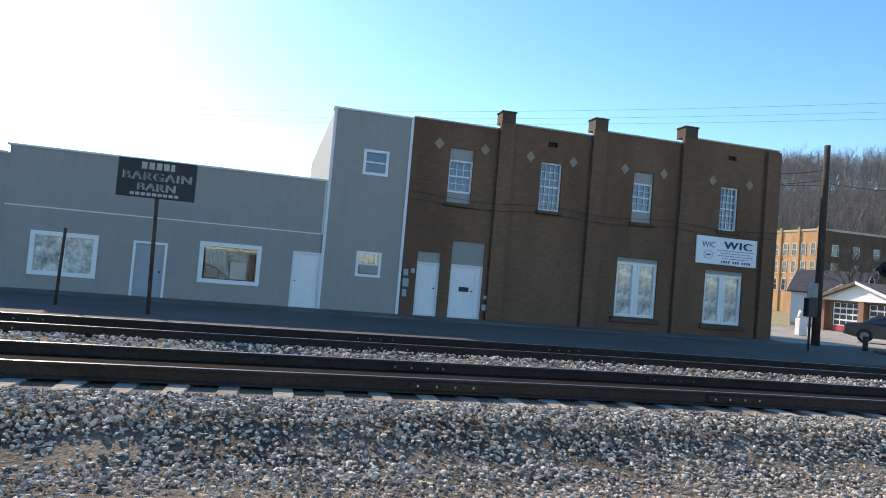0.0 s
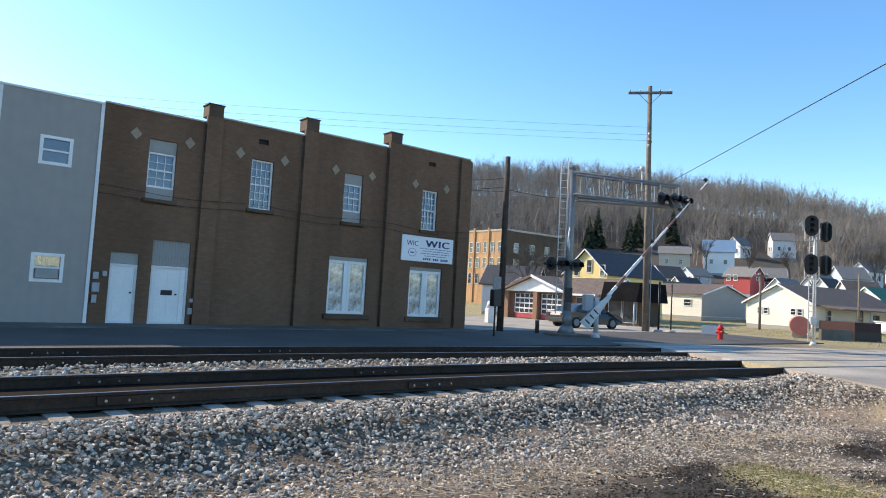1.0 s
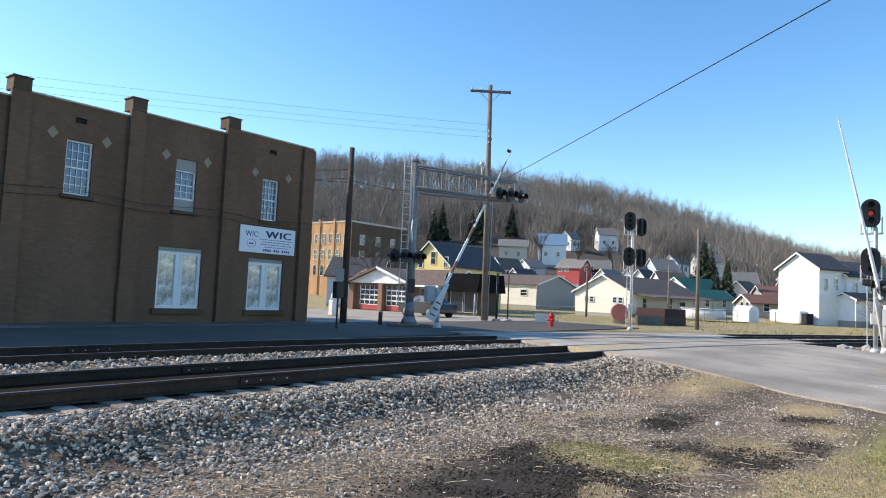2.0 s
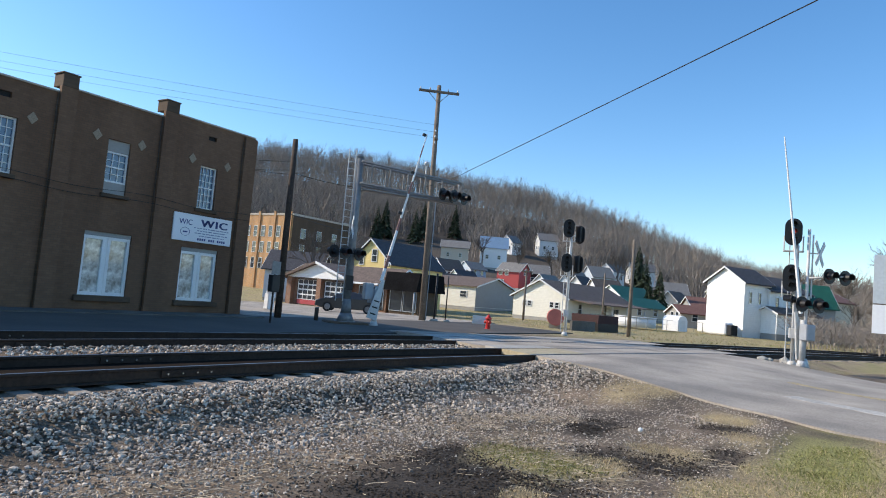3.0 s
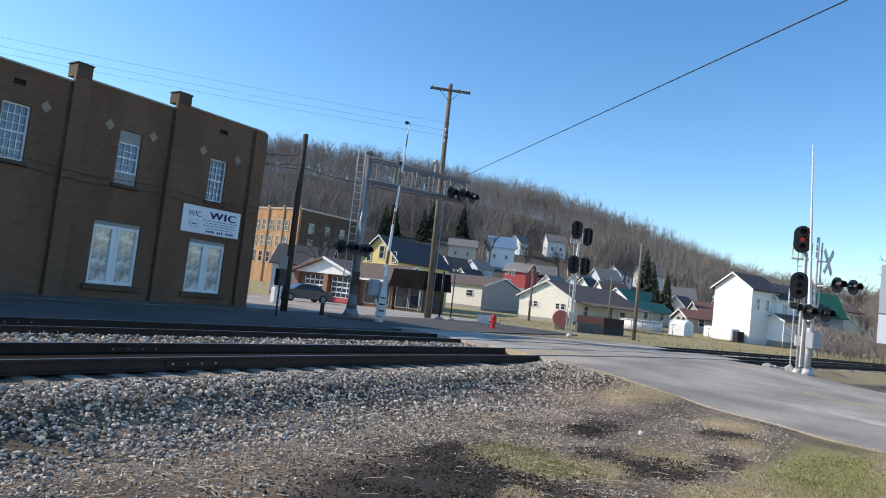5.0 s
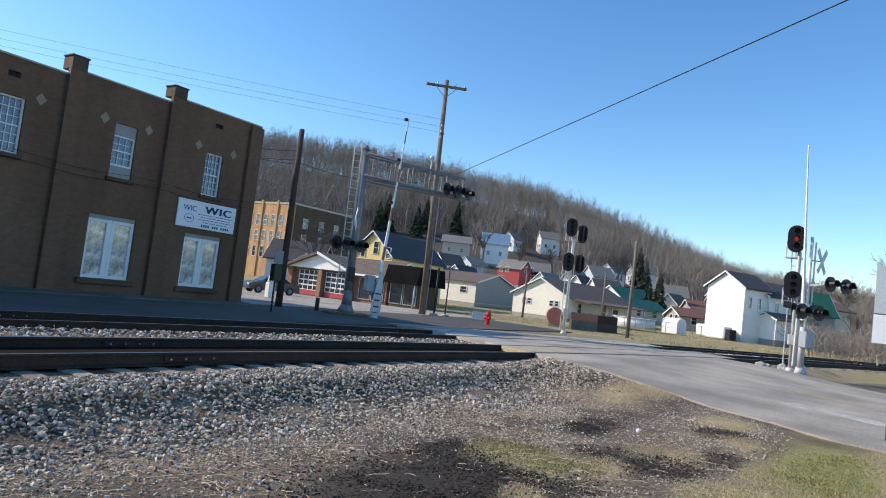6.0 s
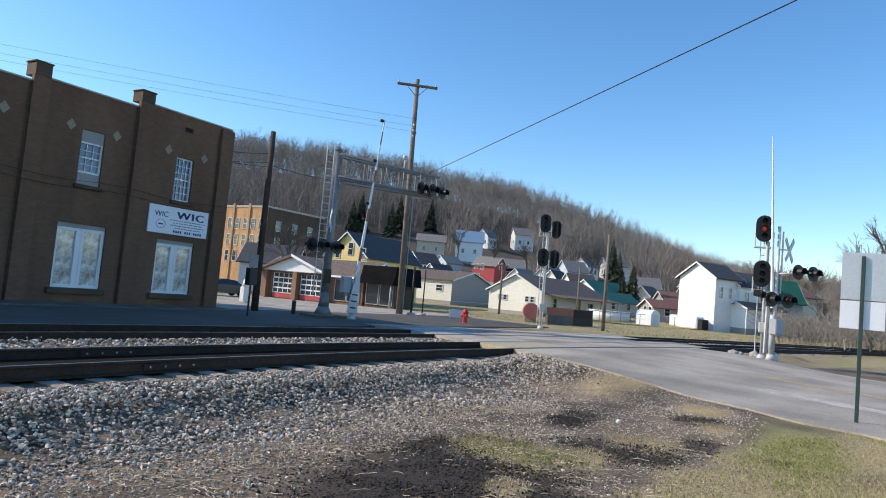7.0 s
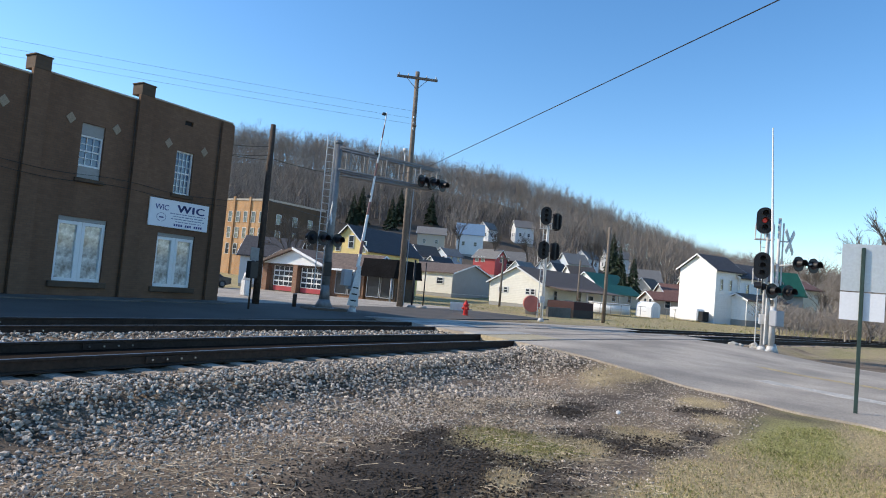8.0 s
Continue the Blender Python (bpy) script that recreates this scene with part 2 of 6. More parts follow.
def holed_wall(x0, x1, z0, z1, y0, y1, holes):
    """A wall along x from y0 (front) to y1 with openings (x0, x1, z0, z1) right through it."""
    xs = sorted({x0, x1, *[h[0] for h in holes], *[h[1] for h in holes]})
    zs = sorted({z0, z1, *[h[2] for h in holes], *[h[3] for h in holes]})
    nx, nz = len(xs) - 1, len(zs) - 1

    def solid(i, k):
        if not (0 <= i < nx and 0 <= k < nz):
            return False
        cx, cz = (xs[i] + xs[i + 1]) / 2, (zs[k] + zs[k + 1]) / 2
        return not any(h[0] < cx < h[1] and h[2] < cz < h[3] for h in holes)
    bm = bmesh.new()
    q = lambda *p: bm.faces.new([bm.verts.new(c) for c in p])
    for i in range(nx):
        for k in range(nz):
            if not solid(i, k):
                continue
            a, b, c, d = xs[i], xs[i + 1], zs[k], zs[k + 1]
            q((a, y0, c), (b, y0, c), (b, y0, d), (a, y0, d))
            q((a, y1, c), (a, y1, d), (b, y1, d), (b, y1, c))
            if not solid(i - 1, k):
                q((a, y0, c), (a, y0, d), (a, y1, d), (a, y1, c))
            if not solid(i + 1, k):
                q((b, y0, c), (b, y1, c), (b, y1, d), (b, y0, d))
            if not solid(i, k - 1):
                q((a, y0, c), (a, y1, c), (b, y1, c), (b, y0, c))
            if not solid(i, k + 1):
                q((a, y0, d), (b, y0, d), (b, y1, d), (a, y1, d))
    bmesh.ops.remove_doubles(bm, verts=bm.verts, dist=1e-5)
    return bm


def ring(x0, x1, z0, z1, y0, y1, w):
    """A rectangular frame of width w."""
    bm = bmesh.new()
    box(bm, x0, x1, y0, y1, z1 - w, z1), box(bm, x0, x1, y0, y1, z0, z0 + w)
    box(bm, x0, x0 + w, y0, y1, z0 + w, z1 - w), box(bm, x1 - w, x1, y0, y1, z0 + w, z1 - w)
    return bm


def strand(pts, r, n=5):
    """One unbroken round line through the points."""
    bm = bmesh.new()
    pts = [Vector(p) for p in pts]
    rows = []
    for k, p in enumerate(pts):
        d = (pts[min(k + 1, len(pts) - 1)] - pts[max(k - 1, 0)]).normalized()
        s = d.cross(Vector((0, 0, 1))).normalized()
        t = s.cross(d)
        rows.append([bm.verts.new(p + (s * math.cos(6.2832 * j / n) + t * math.sin(6.2832 * j / n)) * r) for j in range(n)])
    for a, b in zip(rows, rows[1:]):
        for j in range(n):
            bm.faces.new((a[j], a[(j + 1) % n], b[(j + 1) % n], b[j]))
    return bm


# ---- ground, road, tracks ----
RIDGE = [(-180, 3), (-60, 3), (0, 6), (25, 9), (39, 11.2), (47, 11.8), (55, 11.4), (65, 9.9), (70, 8.5), (75, 6.7), (80, 5.0), (84, 4.1), (90, 3.2), (100, 3.2), (130, 3), (180, 3)]
FAR = 330.0


def smooth(t):
    t = min(1.0, max(0.0, t))
    return t * t * (3 - 2 * t)


def ridge(b):
    for (b0, e0), (b1, e1) in zip(RIDGE, RIDGE[1:]):
        if b0 <= b <= b1:
            return e0 + (e1 - e0) * (b - b0) / (b1 - b0)
    return 3.0


def bend(x):
    """How far the tracks have curved towards -y at x."""
    return 0.005 * max(0.0, x - 3.0) ** 2 if x < 60 else 0.005 * 57 ** 2 + 0.57 * (x - 60)


def lot_drop(y):
    """How far the lot beyond the street has fallen at y."""
    return 0.43 * min(1.0, max(0.0, (y - 22.3) / 21))


def ground_z(x, y):
    r, b = math.hypot(x, y), math.degrees(math.atan2(x, y))
    h = FAR * math.tan(radians(ridge(b))) - 12
    z = h * min(1.0, max(0.0, (r - 88) / 242)) ** 1.75
    if r > FAR:
        z -= min(0.5, (r - FAR) / 600) * h
    if r > 60:
        z += 1.2 * smooth((r - 60) / 80) * noise.noise((x * 0.02, y * 0.02, 3))
    c = y + bend(x)
    if c < 6.5 and r < 40:
        z += 0.05 * noise.noise((x * 0.5, y * 0.5, 0)) + 0.015 * noise.noise((x * 2.5, y * 2.5, 7)) - 0.02
    if 5.2 < c < 15.5:
        z += 0.04 * min(1, (c - 5.2) / 1.5, (15.5 - c) / 1.0)
    if 3.4 < c < 8.4 and r < 40:
        # ballast crest along the tie ends, and the shallow ditch at its foot
        z += 0.02 * smooth((c - 6.2) / 0.6) * smooth((8.2 - c) / 0.7) - 0.23 * smooth((c - 3.5) / 1.9) * smooth((6.8 - c) / 0.95)
    z -= lot_drop(y) * smooth((94 - r) / 18) * smooth((x - 14) / 4)
    w = (x - 12.7) * 0.866 - (y - 0.8) * 0.5
    if -3 < w < 15 and c < 7.3 and r < 60:
        out = max(-w, w - 12, 0.0)
        z += (road_z(x, y) - 0.035 - z) * smooth(1 - out / 2.6)
    return z


# patches of ground cover on the verge: x, y, half-widths along x and y
TUFTS_GREEN = [(6.6, 2.6, 0.4, 0.7), (10.2, 0.15, 2.6, 0.6), (12.6, -0.9, 1.2, 0.5)]
TUFTS_STRAW = [(8.45, 1.8, 0.3, 0.5), (10.2, 1.15, 0.35, 0.3), (13.4, 3.5, 1.1, 0.7), (11.8, 1.6, 0.6, 0.35), (5.3, 2.1, 0.25, 0.2), (7.0, 2.0, 0.35, 0.25)]
MUD = [(5.1, 2.6, 1.7, 1.0), (6.0, 3.2, 0.7, 0.4), (7.4, 2.0, 0.6, 0.5), (7.9, 1.55, 0.7, 0.4), (8.8, 1.15, 0.5, 0.25), (4.0, 2.3, 0.8, 0.7), (10.6, 1.5, 0.6, 0.35), (9.2, 2.9, 0.8, 0.3)]


def patch(x, y, spots):
    return max(smooth(1.6 - 1.15 * math.hypot((x - a) / u, (y - b) / v)) for a, b, u, v in spots)


def cover(x, y):
    """How far the verge is grown over, how green it is, and how muddy, each 0 to 1."""
    if not (2 < x < 17 and -6 < y < 6):
        return 0.0, 0.0, 0.0
    ripple = 0.5 * noise.noise((x * 1.1, y * 1.1, 21)) + 0.3 * noise.noise((x * 3.1, y * 3.1, 22))
    rim = 1.6 - 0.16 * (x - 5.2) if x < 9 else 0.98 - 0.39 * (x - 9)
    lawn = smooth((rim + 0.55 * ripple - y) / 0.45) * smooth((x - 3.9) / 0.8)
    px, py = x + 0.45 * ripple, y + 0.35 * ripple
    green, straw_ = patch(px, py, TUFTS_GREEN), patch(px, py, TUFTS_STRAW)
    grown = max(lawn * (0.75 + 0.5 * ripple), 0.9 * straw_, green * (1.0 if y > 1.2 else lawn))
    mud = patch(px, py, MUD) * (1 - grown)
    return max(0.0, min(1.0, grown)), max(0.0, min(1.0, green * 0.85 + lawn * (0.25 + 0.5 * ripple))), mud


def road_z(x, y):
    c = y + bend(x)
    if c < 9.4:
        return 0.03 + 0.22 * smooth((c - 1.5) / 5.0)
    return 0.25 - 0.05 * smooth((c - 9.4) / 2) - 0.18 * smooth((c - 13.5) / 6)


def ground_mat():
    """Dirt, dead grass and grass in patches; the region of each follows the place's plan."""
    m = mat("winter_ground", (0.215, 0.16, 0.11), 0.95, var=0.5, scale=0.9, fine=30, bump=1.0, col2=(0.085, 0.062, 0.042))
    n, l = m.node_tree.nodes, m.node_tree.links
    hs = next(x for x in n if x.type == "HUE_SAT")
    dirt = next(x for x in n if x.type == "MIX").outputs["Result"]
    tc = next(x for x in n if x.type == "TEX_COORD").outputs["Object"]
    ns = n.new("ShaderNodeTexNoise")
    ns.inputs["Scale"].default_value, ns.inputs["Detail"].default_value = 0.55, 6
    l.new(tc, ns.inputs["Vector"])

    def blend(a, col, fac):
        x = n.new("ShaderNodeMix")
        x.data_type = "RGBA"
        l.new(a, x.inputs["A"]), l.new(fac, x.inputs["Factor"])
        x.inputs["B"].default_value = (*col, 1)
        return x.outputs["Result"]

    def rng(src, a, b):
        x = n.new("ShaderNodeMapRange")
        x.inputs["From Min"].default_value, x.inputs["From Max"].default_value = a, b
        l.new(src, x.inputs["Value"])
        return x.outputs[0]

    def mul(a, b):
        x = n.new("ShaderNodeMath")
        x.operation = "MULTIPLY"
        l.new(a, x.inputs[0]), l.new(b, x.inputs[1])
        return x.outputs[0]
    sep = n.new("ShaderNodeSeparateXYZ")
    l.new(tc, sep.inputs[0])
    # lawn and dead grass: the patches of the verge, and the yards beyond the tracks
    yard = mul(rng(sep.outputs[0], 30, 38), rng(sep.outputs[0], -60, 120))
    kinds = n.new("ShaderNodeAttribute")
    kinds.attribute_name = "cover"
    ks = n.new("ShaderNodeSeparateColor")
    l.new(kinds.outputs["Color"], ks.inputs[0])
    grain = rng(ns.outputs["Fac"], 0.3, 0.5)
    dark = blend(dirt, (0.034, 0.026, 0.019), ks.outputs[2])
    mx = n.new("ShaderNodeMath")
    mx.operation = "MAXIMUM"
    l.new(mul(yard, rng(ns.outputs["Fac"], 0.25, 0.42)), mx.inputs[0])
    l.new(mul(ks.outputs[0], grain), mx.inputs[1])
    tan = blend(dark, (0.48, 0.375, 0.21), mx.outputs[0])
    gx = n.new("ShaderNodeMath")
    gx.operation = "MAXIMUM"
    l.new(mul(yard, rng(ns.outputs["Fac"], 0.38, 0.6)), gx.inputs[0])
    l.new(mul(ks.outputs[1], grain), gx.inputs[1])
    grn = blend(tan, (0.27, 0.25, 0.085), gx.outputs[0])
    hill = blend(grn, (0.085, 0.067, 0.05), rng(sep.outputs[2], 2.0, 6.0))
    l.new(hill, hs.inputs["Color"])
    return m


def build_ground():
    rs = [0.0] + [0.6 * 1.075 ** k for k in range(30)] + [5.5 * 1.09 ** k for k in range(66)]
    rs = sorted(r for r in rs if r < 1700) + [1700, 2600]
    bs = [-180 + 4 * k for k in range(45)] + [k for k in range(120)] + [120 + 4 * k for k in range(15)]
    verts, faces = [(0, 0, ground_z(0, 0))], []
    for r in rs[1:]:
        for b in bs:
            x, y = r * math.sin(radians(b)), r * math.cos(radians(b))
            verts.append((x, y, ground_z(x, y)))
    nb = len(bs)
    for k in range(nb):
        faces.append((0, 1 + (k + 1) % nb, 1 + k))
    for i in range(len(rs) - 2):
        for k in range(nb):
            a, b = 1 + i * nb + k, 1 + i * nb + (k + 1) % nb
            faces.append((a, b, b + nb, a + nb))
    me = bpy.data.meshes.new("ground")
    me.from_pydata(verts, [], faces)
    me.polygons.foreach_set("use_smooth", [True] * len(faces))
    at = me.attributes.new("cover", "FLOAT_COLOR", "POINT")
    at.data.foreach_set("color", [q for v in verts for q in (*cover(v[0], v[1]), 1.0)])
    me.materials.append(ground_mat())
    ob = new("ground", me)
    tagged(ob, "bare winter ground with dirt, dead grass and wooded slopes", "ground", kind="structure")


build_ground()
TRACKS = [(8.0, 9.5, 0.265), (12.1, 13.6, 0.215)]
RD, RN = Vector((0.5, 0.866, 0)), Vector((0.866, -0.5, 0))   # along and across the road
RO = Vector((12.7, 0.8, 0))                                  # a point of its near edge


def sheet(name, us, vs, place, material, label, category, deep=0.35, parent=None):
    """A slab whose top follows place(u, v), with sides that go down by deep."""
    bm = bmesh.new()
    g = [[bm.verts.new(place(u, v)) for v in vs] for u in us]
    for i in range(len(us) - 1):
        for j in range(len(vs) - 1):
            bm.faces.new((g[i][j], g[i + 1][j], g[i + 1][j + 1], g[i][j + 1]))
    r = bmesh.ops.extrude_face_region(bm, geom=list(bm.faces))
    for v in r["geom"]:
        if isinstance(v, bmesh.types.BMVert):
            v.co.z -= deep
    ob = part(name, bm, material, parent)
    return tagged(ob, label, category, kind="structure") if category else ob


def on_road(s, w, lift=0.0):
    p = RO + RD * s + RN * w
    return (p.x, p.y, road_z(p.x, p.y) + lift)


def frange(a, b, n):
    return [a + (b - a) * k / n for k in range(n + 1)]


def edge(s):
    return 0.25 * noise.noise((s * 0.9, 0, 0)) + 0.12 * noise.noise((s * 3, 5, 0))


sheet("road", frange(-26, 18, 110), [0, 0.3, 1.5, 3, 4.5, 6, 7.5, 9, 10.5, 11.6, 12],
      lambda s, w: on_road(s, w + (edge(s) if w < 1 and s < 3 else 0) - (0.9 * smooth((-s - 4) / 8) if w < 4 else 0)), "asphalt", "worn grey asphalt road rising over the railway crossing", "road")
for k, w in enumerate((6.2, 6.42)):
    sheet("road_line", frange(-26, 4.5, 60), [w, w + 0.09], lambda s, v: on_road(s, v, 0.006), "yellow_paint", "worn yellow centre line on the road", "line", 0.004)
for ya, yb, top in TRACKS:
    for a, b, mt in ((ya - 0.75, ya - 0.06, "asphalt"), (ya + 0.1, yb - 0.1, "panel" if ya < 9 else "concrete"), (yb + 0.06, yb + 0.75, "concrete")):
        wide = 12.4 if mt != "asphalt" else 12.0

        def lay(w, v, top=top):
            # follow the curve of the track across the road
            p = RO + RN * w
            x = p.x + 0.577 * (v - p.y) * 0.92
            return (x, v - bend(x), top - 0.004)
        if mt != "asphalt":
            for j in range(5):
                ob = sheet("crossing_panel", frange(-0.25 + 2.5 * j, 2.23 + 2.5 * j, 3), [a, b], lay, mt if j == 0 else "asphalt", "pale concrete crossing panel between the rails", "crossing panel", 0.22)
sheet("worn_strip", frange(-9, 2.4, 30), [0, 1], lambda q, v: on_road(q, 3.1 + 0.55 * v + 0.12 * noise.noise((q * 1.3, v * 4, 9)), 0.005), "white_line", "pale worn strip along the lane of the road", "line", 0.004)
sheet("street", frange(-70, 39, 60), frange(15.0, 21.75, 6), lambda x, y: (x, y, 0.05 + 0.03 * smooth((y - 15) / 3)), "street", "asphalt street darkened for the shade of the brick building", "road", 0.3)
sheet("parking_lot", frange(0, 1, 24), frange(21.75, 48, 12),
      lambda u, y: (19.2 + u * (41.5 + (y - 21.75) * 0.28 - 19.2), y, 0.075 - lot_drop(y)), "asphalt", "pale worn asphalt lot before the fire hall", "road", 0.3)
sheet("pavement", frange(-12, 19.2, 20), [20.5, 22.0], lambda x, y: (x, y, 0.12), "old_concrete", "narrow concrete pavement along the facades", "pavement", 0.3)


def rail(name, y0, top, x0, x1, parent):
    """A rail along the curve: foot, web and head."""
    prof = [(-0.07, 0), (0.07, 0), (0.07, 0.012), (0.012, 0.03), (0.012, 0.135), (0.037, 0.145), (0.037, 0.164), (0.034, 0.172), (0.026, 0.177), (0.013, 0.1795), (0, 0.18), (-0.013, 0.1795), (-0.026, 0.177), (-0.034, 0.172), (-0.037, 0.164), (-0.037, 0.145), (-0.012, 0.135), (-0.012, 0.03), (-0.07, 0.012)]
    bm = bmesh.new()
    xs = frange(x0, x1, int((x1 - x0) / 1.5))
    rows = []
    for x in xs:
        y = y0 - bend(x)
        rows.append([bm.verts.new((x, y + a, top - 0.18 + b)) for a, b in prof])
    n = len(prof)
    for p, q in zip(rows, rows[1:]):
        for k in range(n):
            f = bm.faces.new((p[k], p[(k + 1) % n], q[(k + 1) % n], q[k]))
            f.material_index = 1 if 8 <= k <= 11 else 0
            f.smooth = 6 <= k <= 13
    bm.faces.new(rows[0]), bm.faces.new(rows[-1][::-1])
    ob = part(name, bm, "rust", parent)
    ob.data.materials.append(M["railtop"])
    return ob


tie_mesh = None
# near-black sheet added between the rails, just above the ties
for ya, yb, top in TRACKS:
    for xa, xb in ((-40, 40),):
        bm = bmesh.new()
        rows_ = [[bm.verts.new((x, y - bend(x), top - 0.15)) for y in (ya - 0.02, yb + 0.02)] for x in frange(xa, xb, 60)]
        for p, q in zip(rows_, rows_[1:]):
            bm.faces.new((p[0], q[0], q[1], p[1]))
        tagged(part("track_bed", bm, "bed_black"), "near-black sheet between the rails", "track bed", kind="structure")
for ya, yb, top in TRACKS:
    tr = thing("railway_track", "rusty railway track on pale stone ballast", "track", group="railway tracks", kind="structure")
    rail("rail", ya, top, -60, 150, tr), rail("rail", yb, top, -60, 150, tr)
    if tie_mesh is None:
        t = part("tie", B(-0.115, 0.115, -1.32, 1.32, -0.17, 0, bevel=0.012), "tie", tr)
        tie_mesh = t.data
        scene.collection.objects.unlink(t)
        bpy.data.objects.remove(t)
    rnd = random.Random(int(ya * 10))
    x = -30.0
    while x < 46:
        p = new("tie", tie_mesh)
        p.parent = tr
        p.matrix_basis = pose(x + rnd.uniform(-0.03, 0.03), (ya + yb) / 2 - bend(x) + rnd.uniform(-0.12, 0.05), top - 0.187 + rnd.uniform(-0.01, 0.005), rnd.uniform(-0.6, 0.6), 0, rnd.uniform(-1.5, 1.5) - math.degrees(math.atan(0.01 * max(0, x - 3))))
        x += 0.56
    for k, y in ((0, ya), (1, yb)):
        for xj in (2.2, 6.4, -4.3):
            bm = bmesh.new()
            box(bm, xj - 0.45, xj + 0.45, y - bend(xj) - 0.034, y - bend(xj) - 0.0135, top - 0.14, top - 0.05)
            part("joint_bar", bm, "rust", tr, "bolted rail joint bar")
            for b in range(4):
                bm = bmesh.new()
                tube(bm, (xj - 0.36 + 0.24 * b, y - bend(xj) - 0.034, top - 0.095), (xj - 0.36 + 0.24 * b, y - bend(xj) - 0.055, top - 0.095), 0.016, n=6)
                part("bolt", bm, "railtop", tr)


def in_road(x, y, pad=0.0):
    w = (Vector((x, y, 0)) - RO).dot(RN)
    return -pad < w < 12 + pad


# ---- ballast ----
ICO = bmesh.new()
bmesh.ops.create_icosphere(ICO, subdivisions=1, radius=1)
IV = np.array([v.co[:] for v in ICO.verts])
IF = np.array([[v.index for v in f.verts] for f in ICO.faces])
ICO.free()


def stones(name, spots, label, material="ballast"):
    """Loose stones of uneven shape, one at each (x, y, z, size)."""
    rg = np.random.default_rng(5)
    n = len(spots)
    sp = np.array(spots)
    sh = IV[None] * rg.uniform(0.45, 1.35, (n, len(IV), 1)) * rg.uniform(0.55, 1.15, (n, 1, 3))
    ang = rg.uniform(0, 6.28, n)
    c, s = np.cos(ang)[:, None], np.sin(ang)[:, None]
    x, y = sh[..., 0] * c - sh[..., 1] * s, sh[..., 0] * s + sh[..., 1] * c
    V = np.stack([x, y, sh[..., 2] * 0.8], -1) * sp[:, None, 3:4] + sp[:, None, :3]
    Fc = (IF[None] + (np.arange(n) * len(IV))[:, None, None]).reshape(-1, 3)
    me = bpy.data.meshes.new(name)
    me.from_pydata(V.reshape(-1, 3).tolist(), [], Fc.tolist())
    me.materials.append(M[material])
    return tagged(new(name, me), label, "gravel", kind="stuff")


rg = random.Random(3)
spots = []
while len(spots) < 33000:
    x = rg.uniform(-7, 17)
    c = 7.42 - abs(rg.gauss(0, 1.0)) * (1.75 if x > 0 else 1.9)
    y = c - bend(x)
    if c < 3.2 or in_road(x, y, 0.2) or math.hypot(x, y) < 2.2:
        continue
    dense = smooth((c - 3.9) / 1.4)
    if rg.random() > dense * 1.0 + 0.12:
        continue
    z = ground_z(x, y) + (0.03 + 0.02 * smooth((c - 5.4) / 1.2) - 0.02 * smooth((c - 7.0) / 0.3)) * rg.random()
    spots.append((x, y, z, rg.uniform(0.009, 0.026) if c < 5 else rg.uniform(0.013, 0.036)))
for k in range(27000):
    x, y = rg.uniform(-5.5, 12), rg.uniform(0.6, 6.0)
    c = y + bend(x)
    if in_road(x, y, -0.3) or math.hypot(x, y) < 1.6 or c > 6:
        continue
    f = noise.noise((x * 0.5, y * 0.5, 31)) + 0.25 * (c - 2.6)
    if f < rg.uniform(-0.5, 0.35) or rg.random() < 1.3 * max(cover(x, y)[::2]):
        continue
    spots.append((x, y, ground_z(x, y) + 0.004, rg.uniform(0.006, 0.02)))
stones("ballast_shoulder", spots, "grey and white crushed stone ballast beside the near rail")
spots = []
while len(spots) < 9000:
    x, y = rg.uniform(3.2, 11.5), rg.uniform(0.6, 4.2)
    if rg.random() < cover(x, y)[2]:
        spots.append((x, y, ground_z(x, y) + 0.002, rg.uniform(0.005, 0.017) * rg.uniform(0.6, 1.3)))
stones("soil_clods", spots, "dark damp clods of soil on the verge", "soil")
spots = []
while len(spots) < 16000:
    x, y = rg.uniform(5.5, 14.5), rg.uniform(0.9, 6.0)
    a = cover(x, y)
    if not in_road(x, y, -0.4) and rg.random() > max(a[0], 0.85 * a[2]) and y + bend(x) < 6.3:
        spots.append((x, y, ground_z(x, y) + 0.003, rg.uniform(0.004, 0.013)))
stones("fine_gravel", spots, "fine grey gravel trodden into the verge")
spots = []
for k in range(11000):
    x = rg.uniform(-9, 20) if k % 3 else rg.uniform(26, 52)
    c = rg.choice((rg.uniform(9.65, 12.0), rg.uniform(9.65, 12.0), rg.uniform(13.7, 15.2)))
    y = c - bend(x)
    if in_road(x, y, 0.1):
        continue
    mound = 0.06 * smooth((c - 9.6) / 0.5) * smooth((12.0 - c) / 0.5)
    spots.append((x, y, ground_z(x, y) + 0.015 + mound + 0.02 * rg.random(), rg.uniform(0.025, 0.05)))
stones("ballast_between_tracks", spots, "pale crushed stone between the rails and the tracks")


